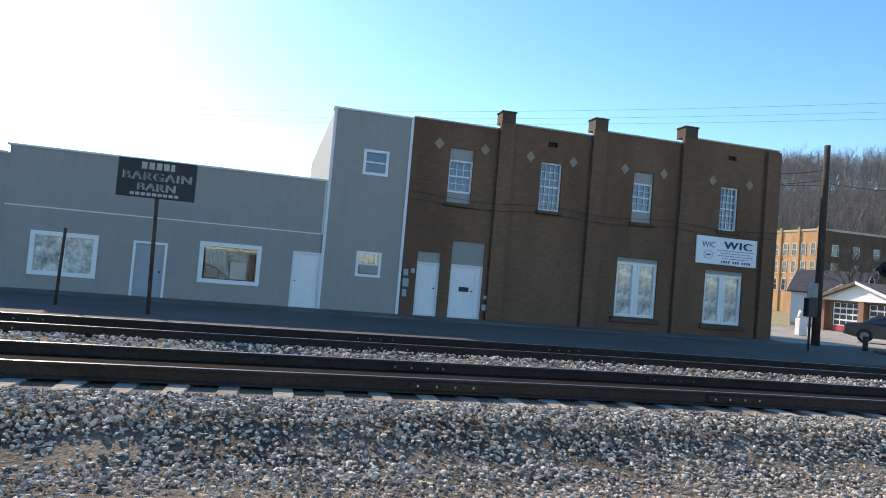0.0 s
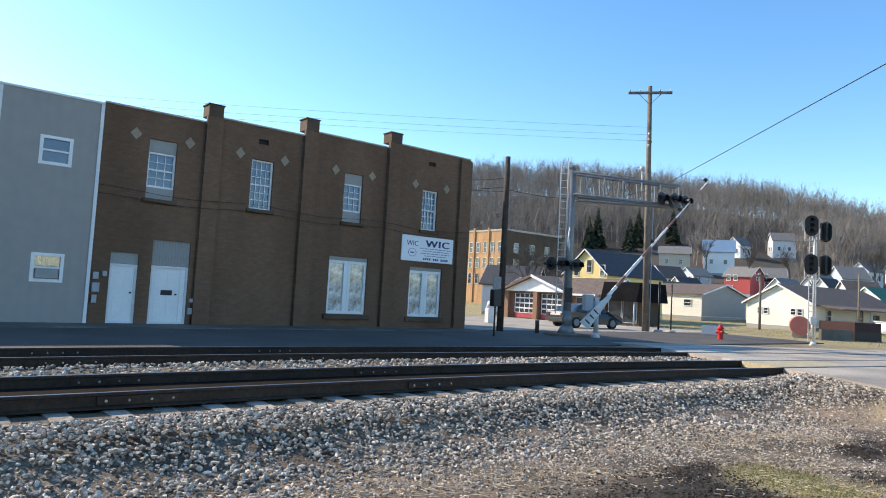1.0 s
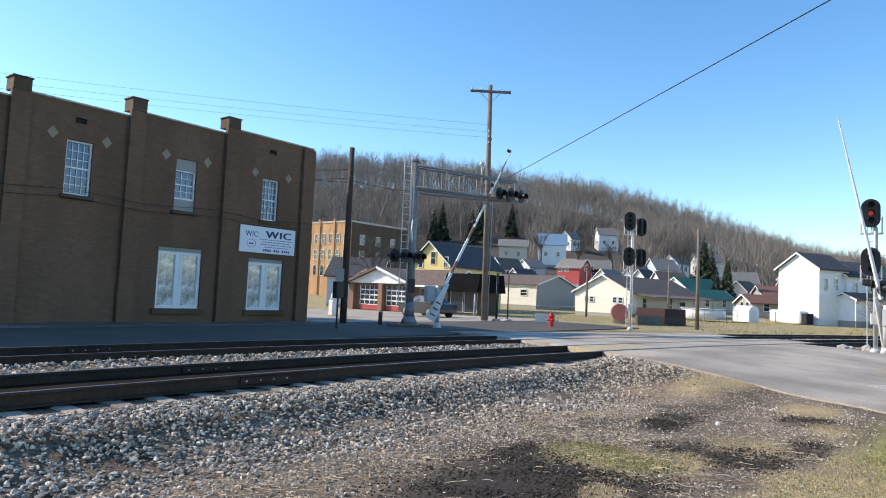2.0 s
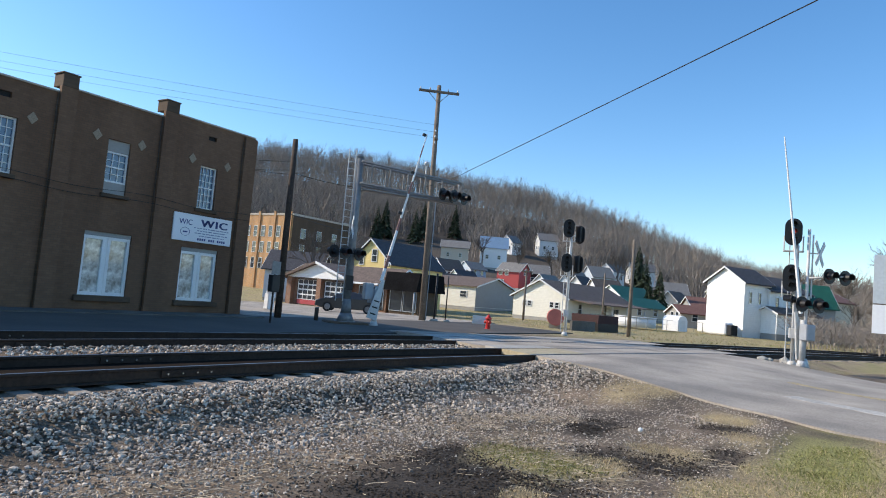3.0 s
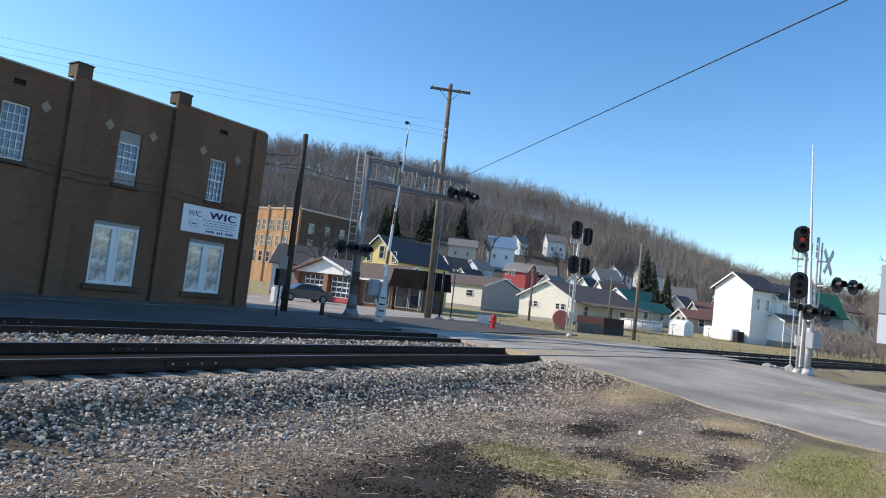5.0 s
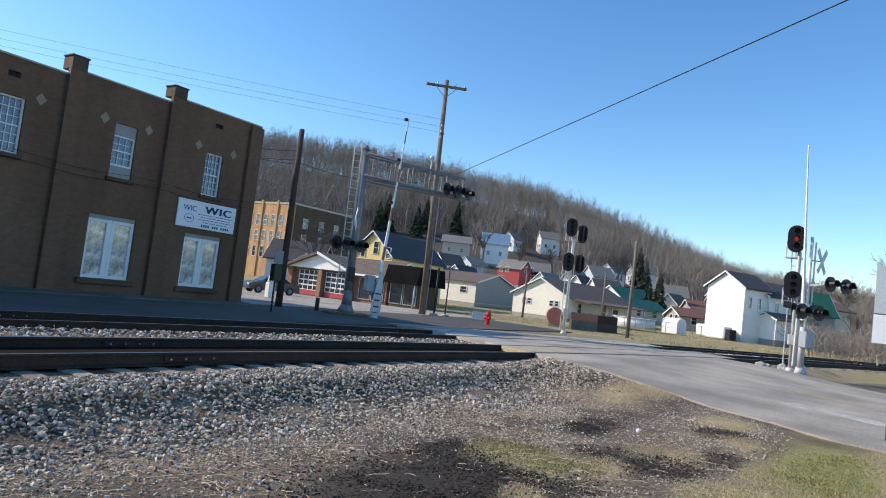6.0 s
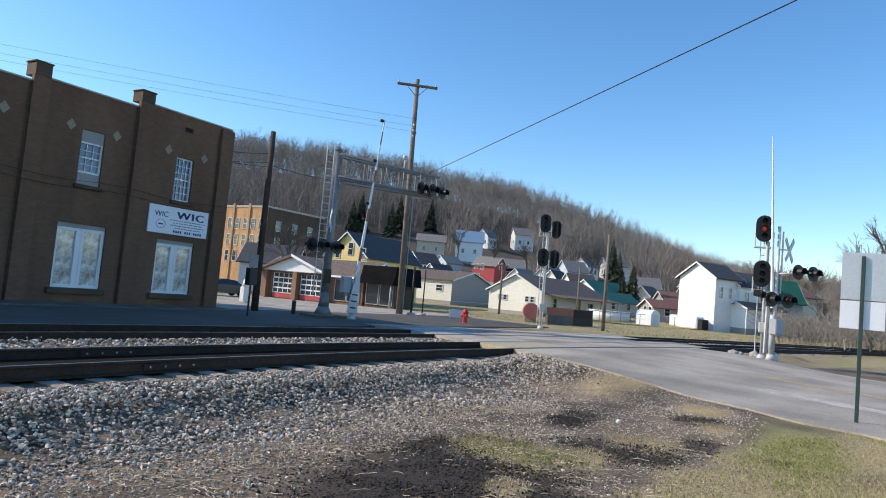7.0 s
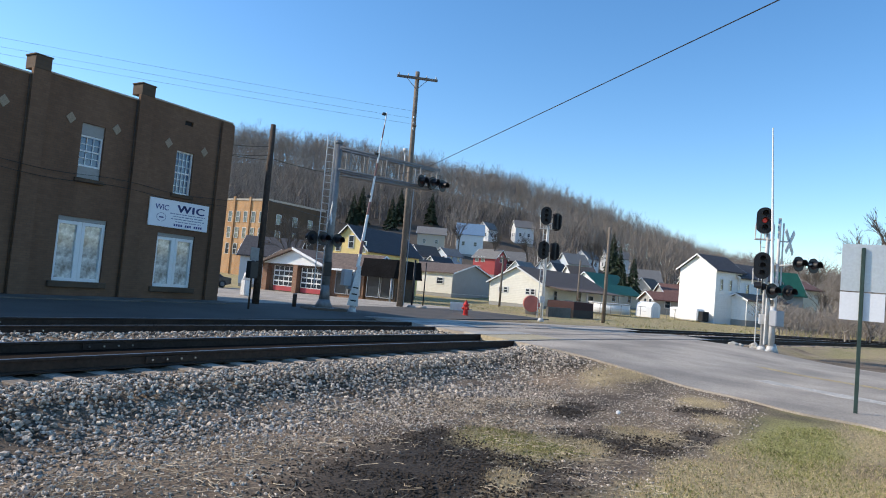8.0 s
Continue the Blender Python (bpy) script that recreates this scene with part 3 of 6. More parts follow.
# ---- grass ----
def blades(name, spots, material, label, bent=0.5):
    """Grass blades: one slender triangle pair at each (x, y, z, length)."""
    r = random.Random(9)
    V, Fc = [], []
    for x, y, z, h in spots:
        a, t = r.uniform(0, 6.28), r.uniform(0.2, 1.0) * bent
        dx, dy = math.cos(a), math.sin(a)
        w = 0.0025 + 0.003 * r.random() if x < 30 else 0.012
        k = len(V)
        V += [(x - dy * w, y + dx * w, z), (x + dy * w, y - dx * w, z), (x + dx * h * t * 0.5, y + dy * h * t * 0.5, z + h * 0.6), (x + dx * h * t * 1.3, y + dy * h * t * 1.3, z + h * (1 - 0.5 * t))]
        Fc += [(k, k + 1, k + 2), (k + 1, k + 3, k + 2)]
    me = bpy.data.meshes.new(name)
    me.from_pydata(V, [], Fc)
    me.materials.append(M[material])
    return tagged(new(name, me), label, "grass", kind="stuff")


straw, green = [], []
for k in range(260000):
    x, y = rg.uniform(3.6, 15), rg.uniform(-3.2, 4.4)
    if in_road(x, y, 0.0):
        continue
    grown, lush, mud = cover(x, y)
    if grown * (1.0 if x < 9 else 0.6) < rg.random() + 0.08:
        continue
    z = ground_z(x, y)
    (green if rg.random() < lush * 0.9 else straw).append((x, y, z, rg.uniform(0.012, 0.042)))
for k in range(26000):
    x, y = rg.uniform(36, 92), rg.uniform(-12, 46)
    if in_road(x, y, 0.5) or y + bend(x) < 16.5 or x < 43 + (y - 21) * 0.32:
        continue
    (straw if rg.random() < 0.6 else green).append((x, y, ground_z(x, y), rg.uniform(0.08, 0.3) if y + bend(x) < 19.5 else rg.uniform(0.05, 0.15)))
def stems(name, count, material, label):
    """Dead stems and twigs lying on the ground, each a thin bent strip of three pieces."""
    r = random.Random(19)
    V, Fc = [], []
    while count:
        x, y = r.uniform(-4.5, 9.5), r.uniform(1.0, 5.6)
        c = y + bend(x)
        if in_road(x, y, 0.5) or c > 5.7 or noise.noise((x * 0.6, y * 0.6, 50)) + 0.35 * noise.noise((x * 2.2, y * 2.2, 51)) < r.uniform(-0.35, 0.25) or r.random() < 0.8 * cover(x, y)[2]:
            continue
        count -= 1
        L, a, w, turn = r.choice((0.04, 0.06, 0.06, 0.09, 0.16)) * r.uniform(0.6, 1.3), r.uniform(0, 6.28), r.uniform(0.0012, 0.003), r.uniform(-0.6, 0.6)
        p = Vector((x, y, ground_z(x, y) + 0.012 + 0.02 * r.random()))
        k = len(V)
        for i in range(4):
            d = Vector((math.cos(a + turn * i), math.sin(a + turn * i), r.uniform(-0.15, 0.3)))
            side = Vector((-d.y, d.x, 0)) * w
            V += [tuple(p - side), tuple(p + side + Vector((0, 0, w)))]
            p = p + d * (L / 3)
        Fc += [(k + 2 * i, k + 2 * i + 1, k + 2 * i + 3, k + 2 * i + 2) for i in range(3)]
    me = bpy.data.meshes.new(name)
    me.from_pydata(V, [], Fc)
    me.materials.append(M[material])
    return tagged(new(name, me), label, "litter", kind="stuff")


stems("ground_litter", 16000, "litter", "brown dead stems and litter among the stones")
blades("dead_grass", straw, "straw", "patches of bleached dead winter grass")
blades("green_grass", green, "green", "short green and yellow winter grass by the road", 0.7)


# ---- buildings along the street ----
def at_world(ob):
    return ob.matrix_basis.inverted()


def window(parent, m, w, h, cols=2, rows=2, frame="trim", glass="glass", depth=0.07, fw=0.06, bar=0.022, sill="", back="", split=True):
    """A window whose outside faces -y of m: frame with glazing bars, pane, sill, and a blind behind clear glass."""
    win = part("window", ring(0, w, 0, h, -0.02, depth, fw), frame, parent, m=m)
    if split:
        part("meeting_rail", B(fw, w - fw, 0.0, depth * 0.9, h / 2 - 0.025, h / 2 + 0.025), frame, win)
    for k in range(1, cols):
        x = fw + (w - 2 * fw) * k / cols
        part("glazing_bar", B(x - bar / 2, x + bar / 2, 0.012, depth * 0.7, fw, h - fw), frame, win)
    for k in range(1, rows):
        z = fw + (h - 2 * fw) * k / rows
        if not (split and abs(z - h / 2) < 0.05):
            part("glazing_bar", B(fw, w - fw, 0.014, depth * 0.68, z - bar / 2, z + bar / 2), frame, win)
    part("pane", B(fw * 0.9, w - fw * 0.9, depth * 0.74, depth * 0.74 + 0.006, fw * 0.9, h - fw * 0.9), glass, win)
    if sill:
        part("sill", B(-0.08, w + 0.08, -0.1, depth * 0.5, -0.13, -0.004, bevel=0.012), sill, win, "dark stone sill")
    if back:
        bm = bmesh.new()
        n = 14
        vs = [[bm.verts.new((fw + (w - 2 * fw) * i / n, depth + 0.05 + 0.03 * math.sin(i * 1.9 + w), z)) for z in (fw, h - fw)] for i in range(n + 1)]
        for a, b in zip(vs, vs[1:]):
            bm.faces.new((a[0], b[0], b[1], a[1]))
        part("curtain", bm, back, win)
    return win


def door(parent, m, w, h, leaf="white", frame="trim", slot=False, knob=0.85, sidelight=0.0):
    d = part("door", ring(0, w, -0.002, h, -0.03, 0.1, 0.07), frame, parent, m=m)
    lf = bmesh.new()
    w1 = w - 0.07 - sidelight
    box(lf, 0.07, w1, 0.03, 0.075, 0.0, h - 0.07)
    for z0, z1 in ((0.15, 0.85), (1.05, h - 0.25)):
        for x0, x1 in ((0.17, (0.07 + w1) / 2 - 0.05), ((0.07 + w1) / 2 + 0.05, w1 - 0.1)):
            box(lf, x0, x1, 0.022, 0.03, z0, z1, bevel=0.006)
    part("leaf", lf, leaf, d)
    part("door_handle", T((w1 * knob + 0.03, 0.035, 0.95), (w1 * knob + 0.03, -0.04, 0.95), 0.028, n=8), "black", d, "dark door knob")
    if sidelight:
        part("side_panel", B(w1 + 0.004, w - 0.07, 0.02, 0.08, 0.0, h - 0.07), leaf, d)
    if slot:
        part("letter_plate", B(w * 0.32, w * 0.62, 0.006, 0.03, 0.92, 1.08, bevel=0.008), "black", d, "black letter plate")
    return d


YF = 22.03
bb = thing("brick_building", "two-storey tan brick building with pilasters and chimney stubs", "building", pose(4.27, YF, 0))
W = at_world(bb)
UP = [(5.64, 6.5, 4.08, 5.99), (9.04, 9.86, 4.17, 5.92), (12.77, 13.6, 4.13, 6.02), (16.55, 17.36, 4.2, 5.9)]
SHOP = [(12.33, 14.04, 0.6, 2.78), (16.1, 17.8, 0.57, 2.63)]
DOORS = [(4.8, 5.61, 0.12, 2.31), (6.0, 7.18, 0.12, 2.79)]
BAYS = [(4.27, 7.62, 6.83), (7.62, 11.22, 7.08), (11.22, 14.98, 7.31), (14.98, 19.11, 7.56)]
vents = [(9.24, 9.6, 6.48, 6.66), (16.78, 17.16, 6.95, 7.12)]
for x0, x1, top in BAYS:
    hs = [h for h in UP + SHOP + DOORS + vents if x0 < (h[0] + h[1]) / 2 < x1]
    part("wall", holed_wall(x0, x1, -0.3, top, YF, YF + 0.35, hs), "brick", bb, m=W)
    part("coping", B(x0, x1 - 0.002, YF - 0.05, YF + 0.4, top, top + 0.06, bevel=0.01), "stone", bb, "pale weathered coping", m=W)
for x0, x1, za, zb in vents:
    part("vent", B(x0, x1, YF + 0.1, YF + 0.14, za, zb), "dark", bb, "dark vent opening", m=W)
for (x0, x1), top, cap in (((7.36, 7.9), 7.08, 7.46), ((10.95, 11.5), 7.31, 7.73), ((14.7, 15.28), 7.56, 7.95), ((18.5, 19.12), 7.5, 0)):
    part("pilaster", B(x0, x1, YF - 0.14, YF - 0.002, -0.3, top - 0.002), "brick", bb, m=W)
    if cap:
        ch = part("chimney", B(x0 + 0.02, x1 - 0.02, YF - 0.15, YF + 0.45, top, cap, bevel=0.015), "brick_dark", bb, m=W)
        part("cap", B(x0 - 0.018, x1 + 0.018, YF - 0.16, YF + 0.46, cap, cap + 0.05, bevel=0.012), "brick_dark", ch)
    part("downpipe", T((x0 - 0.03, YF - 0.03, 0.1), (x0 - 0.03, YF - 0.03, top - 0.2), 0.025, n=8), "brick_dark", bb, "dark rusted downpipe", m=W)
for x, z in ((5.22, 6.06), (6.88, 6.06), (8.6, 6.04), (10.26, 6.04), (12.35, 6.06), (14.0, 6.06), (16.14, 6.08), (17.81, 6.08)):
    bm = prism([(x - 0.17, z), (x, z - 0.2), (x + 0.17, z), (x, z + 0.2)], YF - 0.02, YF + 0.02)
    part("diamond_tile", bm, "tile", bb, "pale diamond-shaped inset tile", m=W)
part("base_course", B(4.3, 18.48, YF - 0.03, YF - 0.003, -0.3, 0.11), "brick_dark", bb, m=W)
# upper windows; two have filled parts of their openings
for k, (x0, x1, z0, z1) in enumerate(UP):
    za, zb = ((4.45, 5.58), (z0, z1), (4.54, 5.61), (z0, z1))[k]
    window(bb, W @ pose(x0, YF + 0.12, za), x1 - x0, zb - za, 4 if k in (1, 3) else 3, 6 if k in (1, 3) else 4, "white", "glass_blue", back="")
    part("sill", B(x0 - 0.1, x1 + 0.1, YF - 0.1, YF + 0.12, z0 - 0.14, z0 - 0.003, bevel=0.015), "brick_dark", bb, "sooty stone sill", m=W)
    if k in (0, 2):
        part("infill_panel", B(x0, x1, YF + 0.08, YF + 0.2, zb + 0.004, z1), "greywall", bb, "grey panel over the window", m=W)
        part("infill_panel", B(x0, x1, YF + 0.08, YF + 0.2, z0, za - 0.004), "greywall", bb, "grey panel under the window", m=W)
for x0, x1, z0, z1 in SHOP:
    zt = z1 - 0.14
    part("infill_panel", B(x0, x1, YF + 0.06, YF + 0.2, zt, z1), "greywall", bb, "grey panel over the shop window", m=W)
    mid = (x0 + x1) / 2
    for a, b in ((x0, mid - 0.035), (mid + 0.035, x1)):
        window(bb, W @ pose(a, YF + 0.1, z0), b - a, zt - z0 - 0.004, 1, 1, "white", "lit_pane", fw=0.11, split=False)
    part("mullion", B(mid - 0.033, mid + 0.033, YF + 0.09, YF + 0.17, z0, zt), "white", bb, m=W)
    part("sill", B(x0 - 0.15, x1 + 0.15, YF - 0.12, YF + 0.1, z0 - 0.2, z0 - 0.003, bevel=0.015), "brick_dark", bb, "sooty stone sill", m=W)
    part("shop_back", B(x0 - 0.3, x1 + 0.3, YF + 1.2, YF + 1.3, 0.2, 3.2), "dark", bb, m=W)
door(bb, W @ pose(4.8, YF + 0.1, 0.12), 0.81, 1.83)
part("transom_panel", B(4.8, 5.61, YF + 0.08, YF + 0.16, 1.955, 2.31), "greywall", bb, "ribbed grey transom panel", m=W)
door(bb, W @ pose(6.0, YF + 0.1, 0.12), 1.18, 1.85, slot=True, sidelight=0.16)
part("transom_panel", B(6.0, 7.18, YF + 0.08, YF + 0.16, 1.975, 2.79), "greywall", bb, "ribbed grey transom panel", m=W)
for k in range(12):
    part("transom_rib", B(6.06 + 0.093 * k, 6.085 + 0.093 * k, YF + 0.068, YF + 0.079, 1.985, 2.78), "greywall", bb, m=W)
part("side_wall", B(18.76, 19.11, YF + 0.352, YF + 15, -0.3, 7.5), "brick", bb, m=W)
part("back_wall", B(4.27, 18.75, YF + 14.65, YF + 15, -0.3, 6.8), "brick", bb, m=W)
part("roof", B(4.27, 18.75, YF + 0.352, YF + 14.64, 6.3, 6.5), "shingle", bb, m=W)
# service boxes on the wall
for x, z, w, h in ((4.42, 1.55, 0.16, 0.22), (4.44, 1.2, 0.2, 0.28), (4.42, 0.85, 0.14, 0.24), (4.66, 1.62, 0.12, 0.16), (7.28, 0.55, 0.14, 0.2), (7.3, 0.9, 0.1, 0.12)):
    part("meter_box", B(x - w / 2, x + w / 2, YF - 0.1, YF - 0.002, z - h / 2, z + h / 2, bevel=0.01), "grey", bb, "grey electric meter box", m=W)
# two thin black lines that sag along the facade
for z in (4.05, 4.3):
    bm = strand([(4.3 + 0.37 * k, YF - 0.16, z - 0.12 * math.sin(0.37 * k / 14.9 * 3.14 * 3) ** 2) for k in range(41)], 0.008)
    part("cable", bm, "wire", bb, "thin sagging black line along the facade", m=W)


def lettering(text, x, y, z, size, material, parent, m=None, name="lettering", wide=1.0, align="CENTER", bold=0.0):
    cu = bpy.data.curves.new(name, "FONT")
    cu.body, cu.size, cu.extrude, cu.align_x = text, size, 0.004, align
    cu.space_character = 1.14 if bold else 1.0
    tmp = bpy.data.objects.new(name, cu)
    me = bpy.data.meshes.new_from_object(tmp)
    bpy.data.objects.remove(tmp), bpy.data.curves.remove(cu)
    me.transform(pose(x, y, z, 90) @ Matrix.Diagonal((wide, 1, 1, 1)))
    if bold:
        # heavy strokes: the same outline laid three times, a stroke's part aside
        bm = bmesh.new()
        for k in (-1, 0, 1):
            bm.from_mesh(me)
            me.transform(Matrix.Translation((bold, 0.0004 * k, 0)))
        bm.to_mesh(me)
        bm.free()
    me.materials.clear()
    me.materials.append(M[material])
    ob = new(name, me)
    ob.parent = parent
    if m:
        ob.matrix_basis = m
    return ob


ws = thing("clinic_sign", "white rectangular sign with dark blue lettering on the brick wall", "sign", pose(15.58, YF - 0.04, 2.86))
SW = at_world(ws)
part("board", B(15.58, 18.3, YF - 0.07, YF - 0.015, 2.86, 3.92, bevel=0.01), "sign_white", ws, m=SW)
lettering("WIC", 17.42, YF - 0.075, 3.5, 0.4, "sign_blue", ws, SW, wide=1.5, bold=0.022)
lettering("WIC", 16.12, YF - 0.075, 3.5, 0.3, "sign_blue", ws, SW, wide=1.0)
bm = bmesh.new()
for k in range(20):
    a0, a1 = k / 20 * 6.283, (k + 1) / 20 * 6.283
    tube(bm, (16.12 + 0.2 * math.cos(a0), YF - 0.076, 3.22 + 0.16 * math.sin(a0)), (16.12 + 0.2 * math.cos(a1), YF - 0.076, 3.22 + 0.16 * math.sin(a1)), 0.008, n=4)
box(bm, 16.02, 16.22, YF - 0.078, YF - 0.072, 3.19, 3.24)
part("emblem", bm, "sign_blue", ws, m=SW)
rb = random.Random(4)
for row, (z, xa, xb) in enumerate(((3.4, 16.5, 18.15), (3.3, 16.65, 18.05), (3.2, 16.55, 18.1), (3.1, 16.75, 17.95))):
    x = xa
    while x < xb:
        w = rb.uniform(0.07, 0.2)
        part("text_bar", B(x, min(x + w, xb), YF - 0.076, YF - 0.072, z, z + 0.032), "sign_ink", ws, m=SW)
        x += w + 0.035
for j in range(13):
    if j not in (4, 8):
        part("text_bar", B(16.7 + 0.104 * j, 16.77 + 0.104 * j, YF - 0.077, YF - 0.072, 2.94, 3.03), "sign_blue", ws, m=SW)

# grey tower part and low shop
gt = thing("grey_building", "two-storey grey metal-sided building with white corner trim", "building", pose(1.6, YF, 0))
W = at_world(gt)
GW = [(2.66, 3.51, 4.68, 5.53), (2.71, 3.55, 1.28, 2.12)]
part("wall", holed_wall(1.6, 4.262, -0.3, 6.75, YF - 0.06, YF + 0.3, GW), "siding", gt, m=W)
part("side_wall", B(1.6, 1.9, YF + 0.302, YF + 13, 4.0, 6.75), "siding", gt, m=W)
part("roof", B(1.9, 4.262, YF + 0.302, YF + 13, 6.5, 6.6), "shingle", gt, m=W)
part("roof_edge", B(1.54, 4.262, YF - 0.1, YF + 0.34, 6.75, 6.81), "trim", gt, "white metal roof edging", m=W)
part("corner_trim", B(4.17, 4.264, YF - 0.09, YF - 0.062, -0.1, 6.74), "trim", gt, "white corner trim", m=W)
part("corner_trim", B(1.565, 1.66, YF - 0.09, YF - 0.062, -0.1, 6.74), "trim", gt, "white corner trim", m=W)
part("base_trim", B(1.66, 4.16, YF - 0.08, YF - 0.062, -0.02, 0.03), "trim", gt, m=W)
window(gt, W @ pose(2.66, YF - 0.06, 4.68), 0.85, 0.85, 1, 1, "white", "glass_blue", fw=0.09)
window(gt, W @ pose(2.71, YF - 0.06, 1.28), 0.84, 0.84, 1, 1, "white", "clear", fw=0.09, back="curtain")
part("air_conditioner", B(2.84, 3.42, YF - 0.12, YF + 0.2, 1.38, 1.68, bevel=0.02), "greywall", gt, "window air conditioner", m=W)

ls = thing("low_shop", "long low grey metal-sided shop with white-framed windows", "building", pose(-7.7, YF, 0))
W = at_world(ls)
LW = [(-6.93, -5.09, 0.55, 1.86), (-2.19, -0.32, 0.69, 1.98)]
LD = [(-4.11, -3.13, -0.05, 1.81), (0.66, 1.585, 0.02, 1.93)]
part("wall", holed_wall(-7.7, 1.596, -0.4, 4.3, YF, YF + 0.3, LW + LD), "siding", ls, m=W)
part("roof_edge", B(-7.78, 1.56, YF - 0.05, YF + 0.33, 4.3, 4.36), "trim", ls, "white metal roof edging", m=W)
part("seam_trim", B(-7.7, 1.56, YF - 0.018, YF - 0.002, 2.54, 2.575), "trim", ls, "pale horizontal seam in the siding", m=W)
part("corner_trim", B(1.5, 1.56, YF - 0.02, YF - 0.004, 2.58, 4.28), "trim", ls, m=W)
part("side_wall", B(-7.7, -7.4, YF + 0.302, YF + 13, -0.4, 4.28), "siding", ls, m=W)
part("roof", B(-7.4, 1.596, YF + 0.302, YF + 13, 4.0, 4.15), "shingle", ls, m=W)
for x0, x1, z0, z1 in LW:
    if x0 < -5:
        window(ls, W @ pose(x0, YF - 0.02, z0), x1 - x0, z1 - z0, 2, 1, "white", "lit_pane", fw=0.13, bar=0.06, split=False)
    else:
        win = window(ls, W @ pose(x0, YF - 0.02, z0), x1 - x0, z1 - z0, 1, 1, "white", "clear", fw=0.13, split=False)
        bm = bmesh.new()
        for j in range(16):
            u = j / 15
            top, foot = (0.16 + 0.62 * u, 1.14 - 0.1 * u), (0.2 + 0.75 * u ** 0.7, 0.62 - 0.42 * u)
            wob = 0.1 + 0.035 * (j % 2)
            ab = [bm.verts.new((top[0] + (foot[0] - top[0]) * v, wob + 0.03 * v, top[1] + (foot[1] - top[1]) * v - 0.08 * math.sin(3.14 * v))) for v in (0, 0.35, 0.7, 1)]
            if j:
                for p in range(3):
                    bm.faces.new((old[p], ab[p], ab[p + 1], old[p + 1]))
            old = ab
        part("drape", bm, "white", win, "white cloth gathered behind the glass")
        part("display_box", B(0.95, 1.45, 0.09, 0.4, 0.15, 0.72, bevel=0.02), "white", win)
        part("display_box", B(0.2, 0.6, 0.2, 0.4, 0.15, 0.45, bevel=0.02), "tan", win)
        part("backcloth", B(0.15, 1.72, 0.42, 0.44, 0.14, 1.14), "curtain", win)
        part("display_box", B(1.52, 1.7, 0.18, 0.4, 0.15, 1.0, bevel=0.02), "shingle_red", win)
    part("shop_back", B(x0 - 0.3, x1 + 0.3, YF + 1.2, YF + 1.3, 0.1, 2.4), "dark", ls, m=W)
door(ls, W @ pose(-4.11, YF, -0.05), 0.98, 1.86, leaf="grey", frame="white")
door(ls, W @ pose(0.66, YF, 0.02), 0.925, 1.91, knob=0.12)
# added wall, mostly out of view, that keeps the sun off the street
fl = thing("far_shade_wall", "unseen grey metal-sided wall that shades the street beyond the low shop", "building", pose(-30, YF + 1, 0))
part("wall", B(-30, -7.72, YF + 0.05, YF + 12, -0.4, 4.05), "siding", fl, m=at_world(fl))
part("roof_edge", B(-30.05, -7.8, YF + 0.0, YF + 12.05, 4.052, 4.11), "trim", fl, m=at_world(fl))

ss = thing("shop_sign", "dark shop sign board with cream lettering on a tall post", "sign", pose(-2.66, 16.6, 0.05))
SW = at_world(ss)
YS = 16.6
part("post", T((-2.66, YS, 0.05), (-2.72, YS, 2.8), 0.045), "wood", ss, m=SW)
part("board", B(-3.6, -1.9, YS - 0.06, YS + 0.06, 2.76, 3.64, bevel=0.01), "sign_dark", ss, m=SW)
lettering("BARGAIN", -2.75, YS - 0.065, 3.16, 0.27, "sign_pale", ss, SW, wide=1.2, bold=0.014)
lettering("BARN", -2.75, YS - 0.065, 2.92, 0.25, "sign_pale", ss, SW, wide=1.2, bold=0.014)
for x0, x1 in ((-3.1, -2.98), (-2.94, -2.82), (-2.78, -2.66), (-2.62, -2.5), (-2.46, -2.38)):
    part("text_bar", B(x0, x1, YS - 0.066, YS - 0.061, 3.42, 3.58), "sign_pale", ss, m=SW)
for j in range(9):
    part("text_bar", B(-3.3 + 0.12 * j, -3.21 + 0.12 * j, YS - 0.066, YS - 0.061, 2.8, 2.87), "sign_pale", ss, m=SW)
lp = thing("sign_post", "slim dark post by the kerb before the low shop", "post", pose(-4.85, 17.5, 0.06))
part("post", T((0, 0, 0), (0.05, 0, 1.85), 0.035), "wood", lp)


